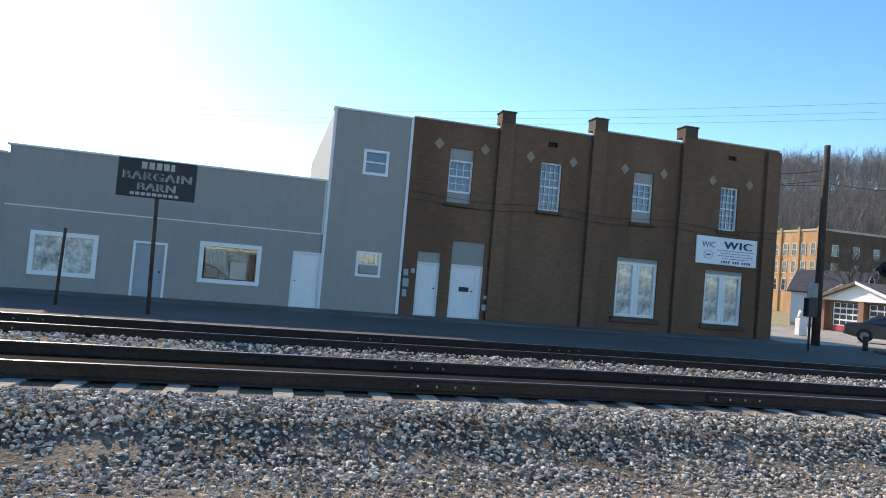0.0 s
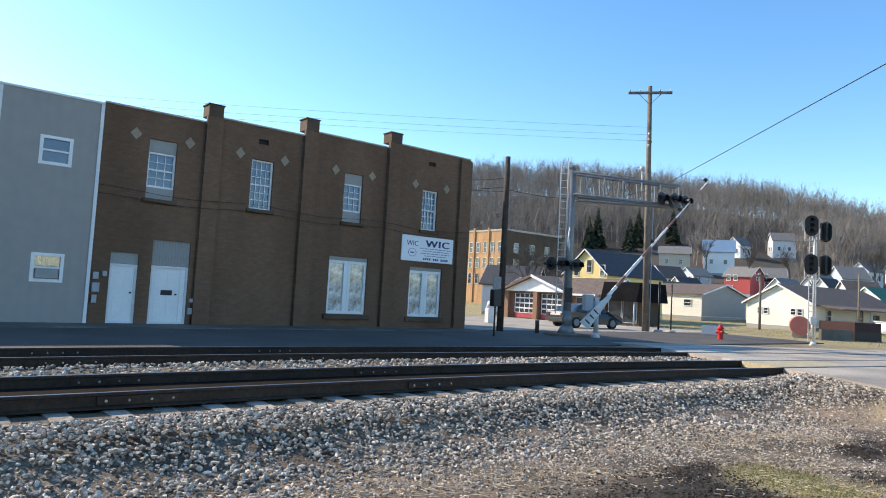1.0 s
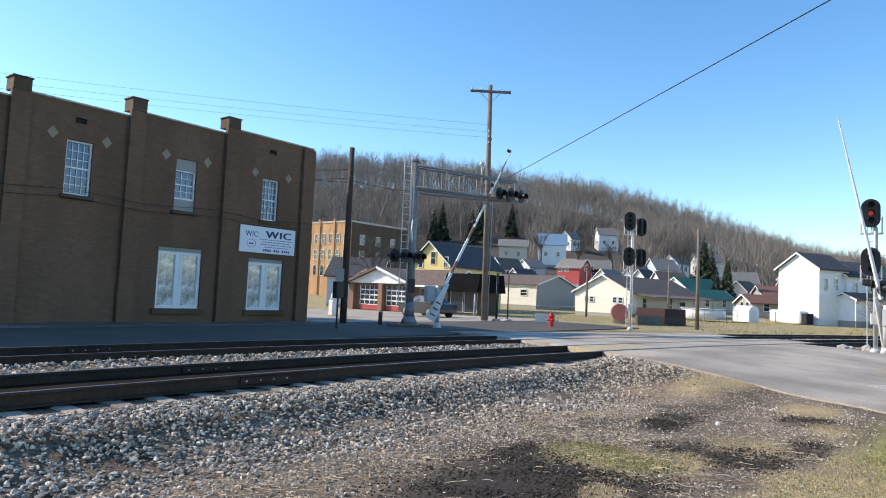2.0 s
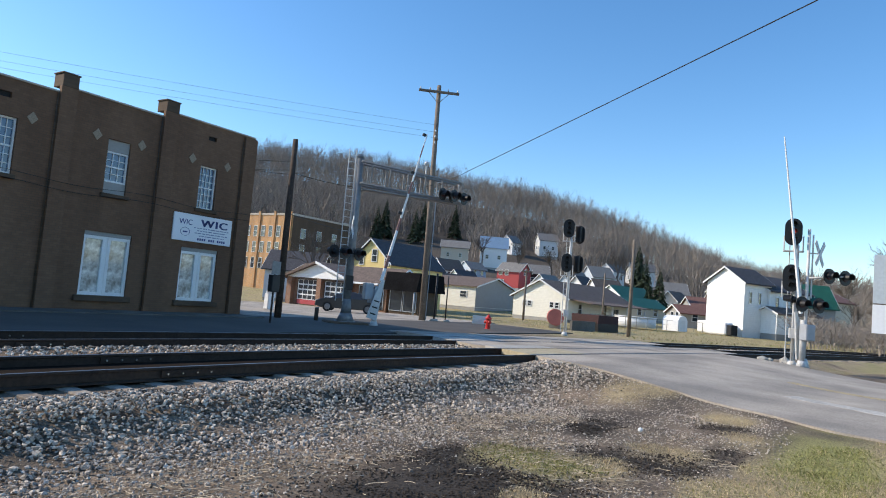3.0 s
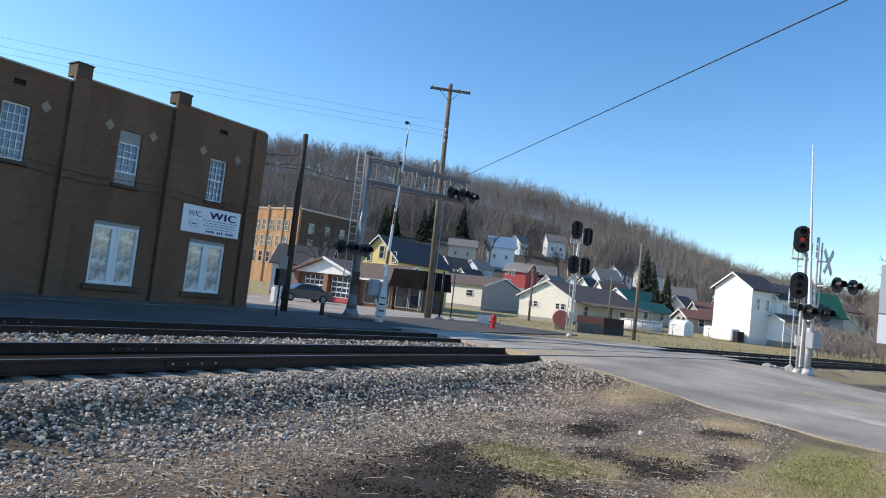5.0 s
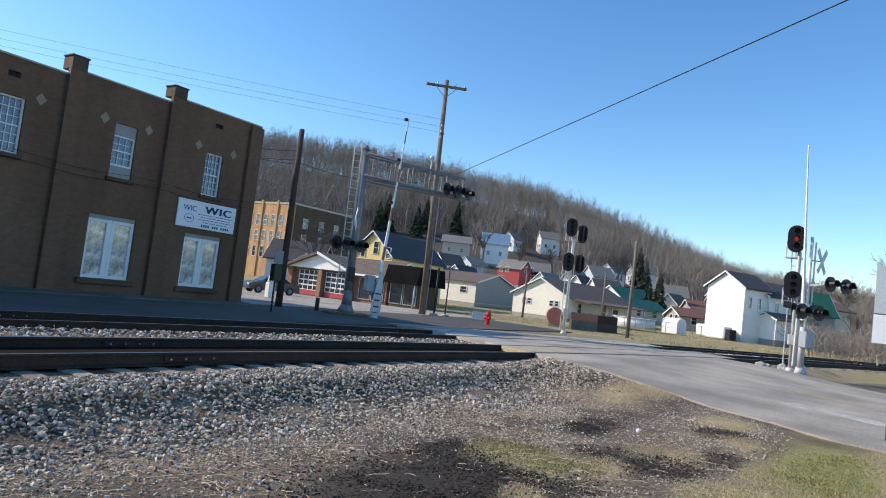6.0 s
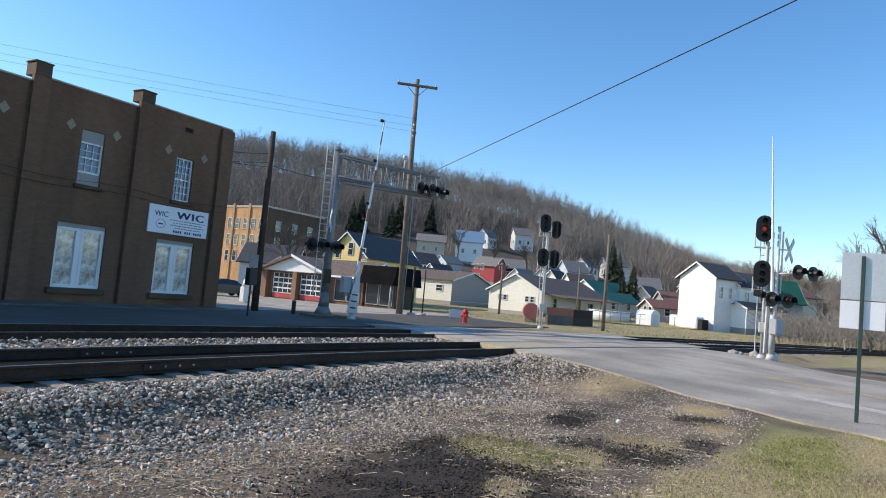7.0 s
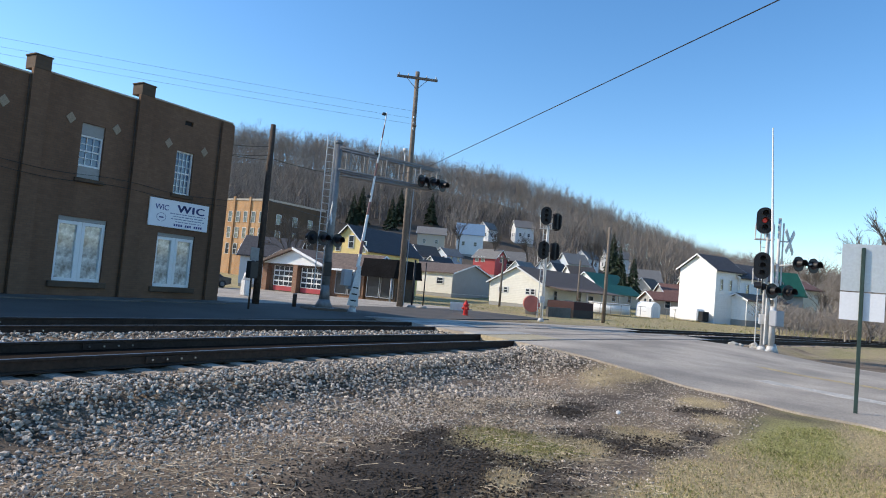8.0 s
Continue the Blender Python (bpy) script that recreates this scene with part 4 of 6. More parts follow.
# ---- houses beyond ----
def house(name, label, x, y, yaw, w, d, eave, rise, wall, roof, windows=(), base="greywall", over=0.35, gable=None, z=None, trimmed="trim", frame="trim"):
    """A gabled house: origin at its front corner, front facing -y before the yaw, ridge along its own x. eave: height above level zero."""
    z0 = ground_z(x, y) if z is None else z
    h = eave - z0
    ob = thing(name, label, "house", pose(x, y, z0, 0, 0, yaw))
    part("foundation", B(0.03, w - 0.03, 0.03, d - 0.03, -1.5, 0.35), base, ob)
    part("wall", prism([(0, 0.351), (d, 0.351), (d, h), (d / 2, h + rise - 0.02), (0, h)], 0, w, "x"), wall, ob)
    if gable:
        for xg in (-0.012, w + 0.002):
            part("gable", prism([(0.02, 0.4), (d - 0.02, 0.4), (d - 0.02, h), (d / 2, h + rise - 0.06), (0.02, h)], xg, xg + 0.01, "x"), gable, ob)
    s = over * rise / (d / 2)
    t = 0.14
    for pts in ([(-over, h - s), (d / 2, h + rise), (d / 2, h + rise + t), (-over, h - s + t)], [(d / 2, h + rise), (d + over, h - s), (d + over, h - s + t), (d / 2, h + rise + t)]):
        part("roof", prism(pts, -over, w + over, "x"), roof, ob)
    for xg in (-over - 0.03, w + over + 0.002):
        bm = bmesh.new()
        for a, b in (((-over, h - s), (d / 2, h + rise)), ((d + over, h - s), (d / 2, h + rise))):
            vs = [(xg, a[0], a[1] - 0.05), (xg, b[0], b[1] - 0.05), (xg, b[0], b[1] + t), (xg, a[0], a[1] + t)]
            lo = [bm.verts.new(v) for v in vs]
            hi = [bm.verts.new((v[0] + 0.028, v[1], v[2])) for v in vs]
            bm.faces.new(lo), bm.faces.new(hi[::-1])
            for i in range(4):
                bm.faces.new((lo[i], lo[(i + 1) % 4], hi[(i + 1) % 4], hi[i]))
        part("bargeboard", bm, trimmed, ob)
    for face, u, zz, ww, hh in windows:
        m = {"f": pose(u, -0.06, zz), "l": pose(-0.06, d - u, zz, 0, 0, -90), "r": pose(w + 0.06, u, zz, 0, 0, 90)}[face]
        window(ob, m, ww, hh, 1, 1, frame, "glass", depth=0.05, fw=0.07)
    return ob


fh = house("fire_hall", "low brick fire hall with a shingled gable roof", 47.4, 48.6, -90, 12.6, 5.4, 2.35, 1.35, "brick_red", "shingle_brown", z=-0.35, base="brick_red")
# two bays under a porch gable
for x0 in (1.55, 5.1):
    g = part("garage_door", ring(x0, x0 + 2.9, 0.0, 2.55, -0.06, -0.002, 0.1), "brick_dark", fh, "sectional garage door with window rows")
    for r in range(5):
        z0 = 0.05 + 0.49 * r
        part("door_panel", B(x0 + 0.1, x0 + 2.8, -0.045, -0.004, z0, z0 + 0.48), "red_door" if r == 0 else "white", g)
        if r:
            for c in range(4):
                part("pane", B(x0 + 0.2 + 0.64 * c, x0 + 0.76 + 0.64 * c, -0.052, -0.046, z0 + 0.06, z0 + 0.42), "glass", g)
for x0 in (0.6, 4.5, 8.1):
    part("pier", B(x0, x0 + 0.55, -0.5, -0.003, -0.3, 2.7), "brick_red", fh)
for pts in ([(0.0, 2.45), (4.6, 4.1), (4.6, 4.26), (0.0, 2.61)], [(4.6, 4.1), (9.2, 2.45), (9.2, 2.61), (4.6, 4.26)]):
    part("porch_roof", prism(pts, -1.0, 5.0), "shingle_brown", fh)
part("pediment", prism([(0.5, 2.66), (8.7, 2.66), (4.6, 4.08)], -0.55, -0.45), "white", fh, "white boarded gable over the bays")
part("fascia", prism([(4.6, 4.06), (9.25, 2.4), (9.25, 2.64), (4.6, 4.3)], -1.06, -1.005), "white", fh)
# left fascia brown where the right is white: its shade given as colour
part("fascia", prism([(4.6, 4.06), (4.6, 4.3), (-0.05, 2.64), (-0.05, 2.4)], -1.06, -1.005), "shingle_brown", fh)
for x0 in (9.4, 10.9, 12.99, 14.5):
    window(fh, pose(x0, -0.06, 0.35), 1.4, 2.0, 1, 1, "grey", "glass", depth=0.05, split=False)
part("shop_wall", B(12.98, 16.1, 0, 3.0, -0.3, 3.3), "brick_dark", fh, "dark shop wall")
part("awning", prism([(-1.2, 2.15), (0.1, 2.15), (0.1, 3.75), (-0.75, 3.75)], 12.99, 16.6, "x"), "matte", fh, "dark shingled mansard awning")
part("awning", prism([(16.12, 2.15), (16.7, 2.15), (16.45, 3.75), (16.12, 3.75)], 0.11, 3.2), "matte", fh, "dark shingled mansard awning")
part("shop_roof", B(12.99, 16.11, 0.11, 3.1, 3.302, 3.5), "shingle", fh)
part("awning_edge", B(9.25, 12.18, -0.9, -0.02, 2.45, 2.62), "white", fh)
part("porch_post", T((16.3, -1.0, -0.2), (16.3, -1.0, 2.13), 0.08), "grey", fh)

house("yellow_house", "yellow sided house with a dark steep roof", 59.6, 45.2, 0, 10.8, 5.8, 4.9, 2.6, "yellow", "shingle",
      [("l", 1.2, 4.9, 0.7, 1.3), ("l", 3.0, 5.3, 0.8, 1.5), ("l", 4.9, 4.9, 0.7, 1.3)])
ap = thing("apartment_building", "three-storey orange brick apartment building", "building", pose(73.1, 75.2, ground_z(73, 75)))
W = Matrix.Identity(4)
part("wall", B(0, 13, 0, 11, -1, 12.2 - ground_z(73, 75)), "brick_orange", ap)
top = 12.2 - ground_z(73, 75)
# dark brick sheet puts the shade of the side turned from the sun into colour
part("side_wall", B(0.01, 12.99, -0.03, -0.003, -1, top), "brick_dark", ap, "brown brick side wall with its shade in the colour")
part("parapet", B(-0.1, 13.1, -0.1, 11.1, top + 0.003, top + 0.3), "stone", ap)
for j in range(4):
    part("pier", B(-0.2, -0.003, 0.2 + 3.5 * j, 0.7 + 3.5 * j - 0.1, -1, top + 0.6), "brick_orange", ap)
for fl_ in range(3):
    for j in range(6):
        window(ap, pose(-0.06, 10.3 - 1.72 * j, top - 3.45 - 2.55 * fl_, 0, 0, -90), 0.85, 1.75, 1, 1, "trim", "glass", depth=0.05)
    for j in range(3):
        window(ap, pose(1.8 + 3.6 * j, -0.085, top - 3.45 - 2.55 * fl_), 1.1, 1.6, 1, 1, "trim", "glass", depth=0.05)
# grey sheets over the cream gables put the gable's shade into the colour
house("cream_bungalow", "cream bungalow with a russet roof and a gable greyed for shade", 78.2, 56.5, -90, 11.9, 11.3, 3.35, 1.4, "cream", "shingle_brown",
      [("f", 9.4, 1.6, 1.1, 0.9), ("f", 4, 1.6, 1.1, 0.9)], gable="greywall")
h2 = house("cream_house", "cream sided house with a brown roof and dark porch", 70.5, 28.2, -8, 16, 7.4, 2.6, 1.9, "cream", "shingle_brown",
           [("l", 1.3, 1.5, 0.6, 0.7), ("l", 2.0, 1.5, 0.6, 0.7), ("l", 5.0, 1.5, 0.6, 0.7), ("l", 5.7, 1.5, 0.6, 0.7), ("f", 2.2, 1.0, 0.9, 1.2), ("f", 8.0, 0.6, 1.2, 1.8), ("f", 11.0, 0.8, 1.6, 1.2)])
part("porch_skirt", B(1.0, 6.2, -2.2, -0.03, -0.2, 1.1), "maroon", h2)
for x in (6.5, 10.5, 15.5):
    part("porch_post", B(x, x + 0.14, -2.2, -2.06, -0.2, 2.4), "trim", h2)
part("porch_roof", prism([(-2.6, 2.25), (-0.03, 2.6), (-0.03, 2.72), (-2.6, 2.37)], 0.5, 16.3, "x"), "shingle_brown", h2)
house("red_house", "dark red two-storey house with white trim", 132, 70.5, -90, 5.5, 6, 8.6, 2.0, "red", "shingle_grey",
      [("f", 0.5, 3.0, 0.9, 1.3), ("f", 2.0, 3.0, 0.9, 1.3), ("f", 1.0, 0.8, 0.9, 1.3), ("r", 2.4, 3.3, 1.0, 1.2)], z=4.6, frame="white")
house("white_house", "tall white sided house with dark roof", 78.5, 11.3, -30, 4.4, 5.0, 6.0, 1.6, "white_siding", "shingle",
      [("f", 0.7, 3.4, 0.5, 1.3), ("f", 2.2, 3.4, 0.5, 1.3), ("f", 3.8, 3.4, 0.5, 1.3)], z=0.3, base="white")
house("white_house", "white house wing with a green-black roof", 81.6, 9.2, -30, 7, 7, 5.4, 1.7, "white_siding", "shingle",
      [("f", 1.0, 3.2, 0.6, 1.2), ("f", 3.4, 3.2, 0.6, 1.2)], z=0.3)
house("lean_to", "low white lean-to with a dark roof beside the house", 80.0, 8.2, -30, 7, 2.6, 2.9, 0.6, "white_siding", "shingle_brown", [("f", 3.2, 0.8, 0.6, 1.2), ("f", 5.0, 0.8, 0.6, 1.2)], z=0.3)
tp = thing("tarpaulin_stack", "white tarpaulin draped over a stack by the house", "tarpaulin", pose(78.8, 13.9, 0.1, 0, 0, -120))
bm = B(-2.3, 1.6, -0.7, 0.6, 0, 1.35, bevel=0.12)
bmesh.ops.subdivide_edges(bm, edges=bm.edges, cuts=3, use_grid_fill=True)
for v in bm.verts:
    v.co += 0.12 * noise.noise_vector(v.co * 1.7)
part("sheet", bm, "white", tp)
part("stack", B(1.62, 2.2, -0.5, 0.5, 0, 1.1, bevel=0.03), "dark", tp)
house("green_roof_house", "dark house with a green metal roof", 87, 6.6, -60, 4, 4.6, 4.2, 2.4, "greywall", "shingle_green", [], z=0.3)
house("beige_house", "weathered beige two-storey house", 91, 4.4, -28, 6, 4.6, 5.0, 1.0, "tan", "shingle_red", [("l", 0.6, 3.4, 0.8, 1.3), ("l", 3.2, 3.4, 0.8, 1.3), ("l", 0.6, 0.9, 0.8, 1.3)], z=0.5)


# ---- poles, signals and gates ----
def pole(label, x, y, top, r0, r1, material, lean=(0, 0), arms=()):
    ob = thing("utility_pole", label, "utility pole", pose(x, y, -0.1))
    part("pole", T((0, 0, 0), (lean[0], lean[1], top + 0.1), r0, r1, n=12), material, ob)
    for z, half, ang in arms:
        d = Vector((math.cos(radians(ang)), math.sin(radians(ang)), 0))
        c = Vector((lean[0], lean[1], 0)) * (z / top)
        bm = bmesh.new()
        box(bm, -half, half, -0.07, 0.07, -0.07, 0.07, bevel=0.01)
        part("crossarm", bm, material, ob, m=Matrix.Translation(c + Vector((0, 0, z + 0.1))) @ pose(0, 0, 0, 0, 0, ang) @ pose(0, -0.18, 0))
        for s in (-0.92, -0.45, 0.45, 0.92):
            p = c + d * (half * s) + Vector((0, 0, z + 0.17)) + Vector((math.sin(radians(ang)), -math.cos(radians(ang)), 0)) * 0.18
            part("insulator", T(p, p + Vector((0, 0, 0.16)), 0.045, 0.03, n=8), "silver", ob, "pale pin insulator")
        for s in (-1, 1):
            o = Vector((math.sin(radians(ang)), -math.cos(radians(ang)), 0)) * 0.12
            part("brace", T(c + o + Vector((0, 0, z - 0.6)), c + o + d * half * 0.5 * s + Vector((0, 0, z + 0.05)), 0.018, n=6), "steel", ob)
    return ob


pole("dark wooden pole beside the brick building", 20.5, 21.1, 7.86, 0.155, 0.11, "wood")
p2 = pole("tall weathered wooden utility pole with one crossarm", 33.35, 22.4, 14.55, 0.2, 0.13, "wood_grey", (0.03, 0.24), [(14.1, 1.25, -50)])
part("bracket", B(-0.35, 0.0, -0.05, 0.05, 11.2, 11.3), "wood_grey", p2)
for z in (10.9, 11.25, 11.6):
    part("insulator", T((-0.28, 0, z), (-0.28, 0, z + 0.16), 0.05, n=8), "silver", p2)
part("conduit", T((0.2, -0.12, 0.2), (0.3, -0.08, 9.5), 0.03, n=6), "grey", p2)
pole("bare wooden pole in the grass beyond the tracks", 43.6, 13.0, 6.4, 0.13, 0.09, "wood_grey")
pole("far wooden pole among the houses", 70, 24, 5.6, 0.12, 0.09, "wood_grey")
pole("far wooden pole beside the cream house", 62, 29.5, 5.2, 0.12, 0.09, "wood_grey", (0, 0), [(4.9, 0.6, -40)])


def cable(label, p, q, sag, r=0.012, n=24):
    p, q = Vector(p), Vector(q)
    bm = strand([p.lerp(q, k / n) - Vector((0, 0, sag * 4 * (k / n) * (1 - k / n))) for k in range(n + 1)], r)
    ob = part("cable", bm, "wire", None)
    return tagged(ob, label, "cable", "overhead cables")


cable("black cable from the tall pole across the road", (33.37, 22.35, 8.15), (7.36, -9.71, 8.92), 0.03, 0.016)
for dz in (0.0, 0.35, 0.8):
    cable("thin overhead line behind the brick building", (33.2, 22.4, 11.2 + dz), (-23.8, 67.1, 13.2 + dz), 0.9, 0.006)
for k, (z, dz) in enumerate(((6.9, 0.1), (6.3, 0.5), (6.5, 0.2))):
    cable("service cable from the dark pole to the brick building", (20.5, 21.1, z), (19.1, 24.0 + k, z + dz), 0.1, 0.012)
cable("overhead line from the dark pole to the tall pole", (20.5, 21.15, 6.4), (33.3, 22.4, 8.3), 0.5, 0.012)
cable("overhead line from the dark pole along the lot", (20.5, 21.15, 4.6), (60.0, 41.0, 7.0), 0.4, 0.014)


def lamp_pair(parent, m, label="pair of round crossing lamps with dark hoods", lit=False):
    """Two round lamps on a short bar that face -y of m."""
    bar = part("lamp_bar", T((-0.42, 0, 0), (0.42, 0, 0), 0.03, n=8), "black", parent, label, m=m)
    for x in (-0.4, 0.4):
        bm = bmesh.new()
        tube(bm, (x, -0.02, 0), (x, -0.05, 0), 0.29, n=18)
        tube(bm, (x, -0.05, 0), (x, 0.12, 0), 0.16, 0.1, n=14)
        part("backplate", bm, "black", bar)
        bm = bmesh.new()
        for k in range(9):
            a0, a1 = radians(-20 + 220 * k / 9), radians(-20 + 220 * (k + 1) / 9)
            vs = [(x + 0.17 * math.cos(a), y, 0.17 * math.sin(a)) for a in (a0, a1) for y in (-0.05, -0.32)]
            q = [bm.verts.new(v) for v in vs]
            bm.faces.new((q[0], q[1], q[3], q[2]))
        bmesh.ops.remove_doubles(bm, verts=bm.verts, dist=1e-4)
        hood = part("hood", bm, "black", bar)
        sm = hood.modifiers.new("thick", "SOLIDIFY")
        sm.thickness = 0.008
        part("lens", T((x, -0.051, 0), (x, -0.075, 0), 0.15, 0.13, n=16), "lamp_red", bar, "round red lens")
    return bar


def ladder(parent, x, y, z0, z1, face=0, w=0.4, name="ladder"):
    bm = bmesh.new()
    for s in (-w / 2, w / 2):
        tube(bm, (s, 0, z0), (s, 0, z1), 0.022, n=6)
    z = z0 + 0.3
    while z < z1 - 0.1:
        tube(bm, (-w / 2, 0, z), (w / 2, 0, z), 0.014, n=5)
        z += 0.3
    return part(name, bm, "silver", parent, "narrow steel ladder", m=pose(x, y, 0, 0, 0, face))


ANG = -30.0     # the heading of the span across the road
ct = thing("cantilever_signal", "grey steel cantilever mast with crossing lamps over the road", "crossing signal", pose(22.0, 18.6, 0.03, 0, 0, ANG))
bm = bmesh.new()
tube(bm, (0, 0, 0.5), (0, 0, 7.25), 0.17, 0.15, n=14)
tube(bm, (0, 0, 0.0), (0, 0, 0.16), 0.52, 0.46, n=14), tube(bm, (0, 0, 0.16), (0, 0, 0.5), 0.4, 0.24, n=14), tube(bm, (0, 0, 0.5), (0, 0, 1.1), 0.24, 0.17, n=14)
part("mast", bm, "steel", ct)
part("mast_cap", T((0, 0, 7.25), (0, 0, 7.38), 0.19, 0.1, n=12), "steel", ct)
bm = B(-0.85, 0.9, -0.55, 0.6, -0.2, 0.14, bevel=0.05)
part("base_pad", bm, "brick_dark", ct, "dark footing")
for y in (-0.25, 0.25):
    part("chord", T((0, y, 7.05), (4.9, y, 6.85), 0.055, n=8), "steel", ct)
    part("chord", T((0, y, 6.1), (4.9, y, 5.95), 0.055, n=8), "steel", ct)
    for k in range(6):
        x = 0.5 + 0.86 * k
        part("strut", T((x, y, 6.09 - 0.03 * x), (x, y, 7.04 - 0.04 * x), 0.03, n=6), "steel", ct)
part("walkway", B(0.2, 4.9, -0.24, 0.24, 5.86, 5.91), "steel", ct)
part("rail_post", T((3.3, 0.25, 6.9), (3.3, 0.25, 7.5), 0.03, n=6), "silver", ct)
part("bell", T((3.3, 0.25, 7.5), (3.3, 0.25, 7.66), 0.12, 0.1, n=10), "silver", ct)
ladder(ct, -0.36, 0.0, 1.0, 7.55, 0, 0.32)
for x in (4.15, 4.75):
    lamp_pair(ct, pose(x, -0.42, 6.15, 0, 0, 28))
lamp_pair(ct, pose(-0.12, -0.36, 3.05, 0, 0, 22))
lamp_pair(ct, pose(-0.3, 0.42, 3.1, 0, 0, 202))
bm = bmesh.new()
for s in (-1, 1):
    b2 = B(-0.6, 0.6, -0.015, 0.015, -0.11, 0.11)
    b2.transform(pose(0, 0.012 * s, 0, 0, 45 * s, 0))
    me = bpy.data.meshes.new("t")
    b2.to_mesh(me)
    b2.free()
    bm.from_mesh(me)
    bpy.data.meshes.remove(me)
part("crossbuck", bm, "white", ct, "white crossed boards", m=pose(-0.15, -0.2, 4.15, 0, 0, 78))
part("control_box", B(-0.22, 0.1, -0.3, -0.18, 1.5, 2.1, bevel=0.01), "black", ct)


def gate(label, m, arm_len, striped):
    """A crossing gate: pedestal, mechanism, and an arm with its counterweight that turns about its own y."""
    ob = thing("crossing_gate", label, "crossing gate", m, "crossing gates")
    bm = bmesh.new()
    tube(bm, (0, 0, 0), (0, 0, 0.25), 0.2, 0.13, n=12), tube(bm, (0, 0, 0.25), (0, 0, 1.75), 0.1, n=12)
    part("pedestal", bm, "silver", ob)
    part("mechanism", B(-0.3, 0.2, -0.02, 0.3, 1.0, 1.6, bevel=0.03), "grey", ob, "grey gate mechanism box")
    arm = new("arm")
    arm.parent = ob
    arm.location = (0, 0, 1.25)
    n = 12
    s0 = 0.75
    for k in range(n):
        a, b = s0 + (arm_len - s0) * k / n, s0 + (arm_len - s0) * (k + 1) / n - 0.004
        ra, rb_ = 0.065 - 0.045 * k / n, 0.065 - 0.045 * (k + 1) / n
        bm = bmesh.new()
        vs = [bm.verts.new((x, y * 0.6, z)) for x, r in ((a, ra), (b, rb_)) for y, z in ((-r, -r), (r, -r), (r, r), (-r, r))]
        bm.faces.new(vs[:4]), bm.faces.new(vs[4:][::-1])
        for i in range(4):
            bm.faces.new((vs[i], vs[(i + 1) % 4], vs[4 + (i + 1) % 4], vs[4 + i]))
        part("arm_section", bm, "stripe_red" if striped and k % 3 == 1 else "white", arm)
    for x in ((arm_len * 0.5, arm_len * 0.75, arm_len - 0.1) if striped else ()):
        part("arm_lamp", B(x - 0.06, x + 0.06, -0.06, 0.06, 0.04, 0.2, bevel=0.015), "black", arm)
    cw = prism([(-0.95, -0.24), (0.1, -0.14), (0.8, -0.07), (0.8, 0.07), (0.1, 0.16), (-0.95, 0.24)], -0.22, -0.17)
    part("counterweight", cw, "silver", arm, "silver counterweight paddle")
    for k in range(3):
        part("slot", B(-0.75 + 0.28 * k, -0.69 + 0.28 * k, -0.226, -0.221, -0.12, 0.14), "black", arm)
    return ob, arm


g1, arm1 = gate("silver crossing gate with a striped rising arm", pose(22.9, 17.75, 0.04, 0, 0, ANG), 7.75, True)
part("relay_box", B(-0.55, -0.18, -0.1, 0.3, 1.15, 1.85, bevel=0.02), "grey", g1, "pale grey relay box")
g2, arm2 = gate("silver crossing gate with a raised white arm", pose(28.2, 1.85, 0.1, 0, 0, ANG + 180), 7.3, False)


def signal_head(parent, m, lit=None):
    """A tall black signal head with rounded backboard facing -y of m."""
    pts = [(0.3 * math.cos(radians(a)), 0.22 + 0.3 * math.sin(radians(a))) for a in range(0, 181, 20)] + [(0.3 * math.cos(radians(a)), -0.22 + 0.3 * math.sin(radians(a))) for a in range(180, 361, 20)]
    hd = part("signal_head", prism(pts, -0.02, 0.02), "black", parent, "black oval signal head", m=m)
    part("lamp_case", B(-0.17, 0.17, 0.022, 0.3, -0.45, 0.45, bevel=0.03), "black", hd)
    for k, z in enumerate((0.28, 0.0, -0.28)):
        part("lens", T((0, -0.021, z), (0, -0.045, z), 0.09, 0.08, n=12), "lamp_lit" if lit == k else "dark", hd)
        bm = bmesh.new()
        for j in range(8):
            a0, a1 = radians(-10 + 200 * j / 8), radians(-10 + 200 * (j + 1) / 8)
            q = [bm.verts.new((0.115 * math.cos(a), y, z + 0.115 * math.sin(a))) for a in (a0, a1) for y in (-0.021, -0.3)]
            bm.faces.new((q[0], q[1], q[3], q[2]))
        bmesh.ops.remove_doubles(bm, verts=bm.verts, dist=1e-4)
        h = part("hood", bm, "black", hd)
        sm = h.modifiers.new("thick", "SOLIDIFY")
        sm.thickness = 0.006
    return hd


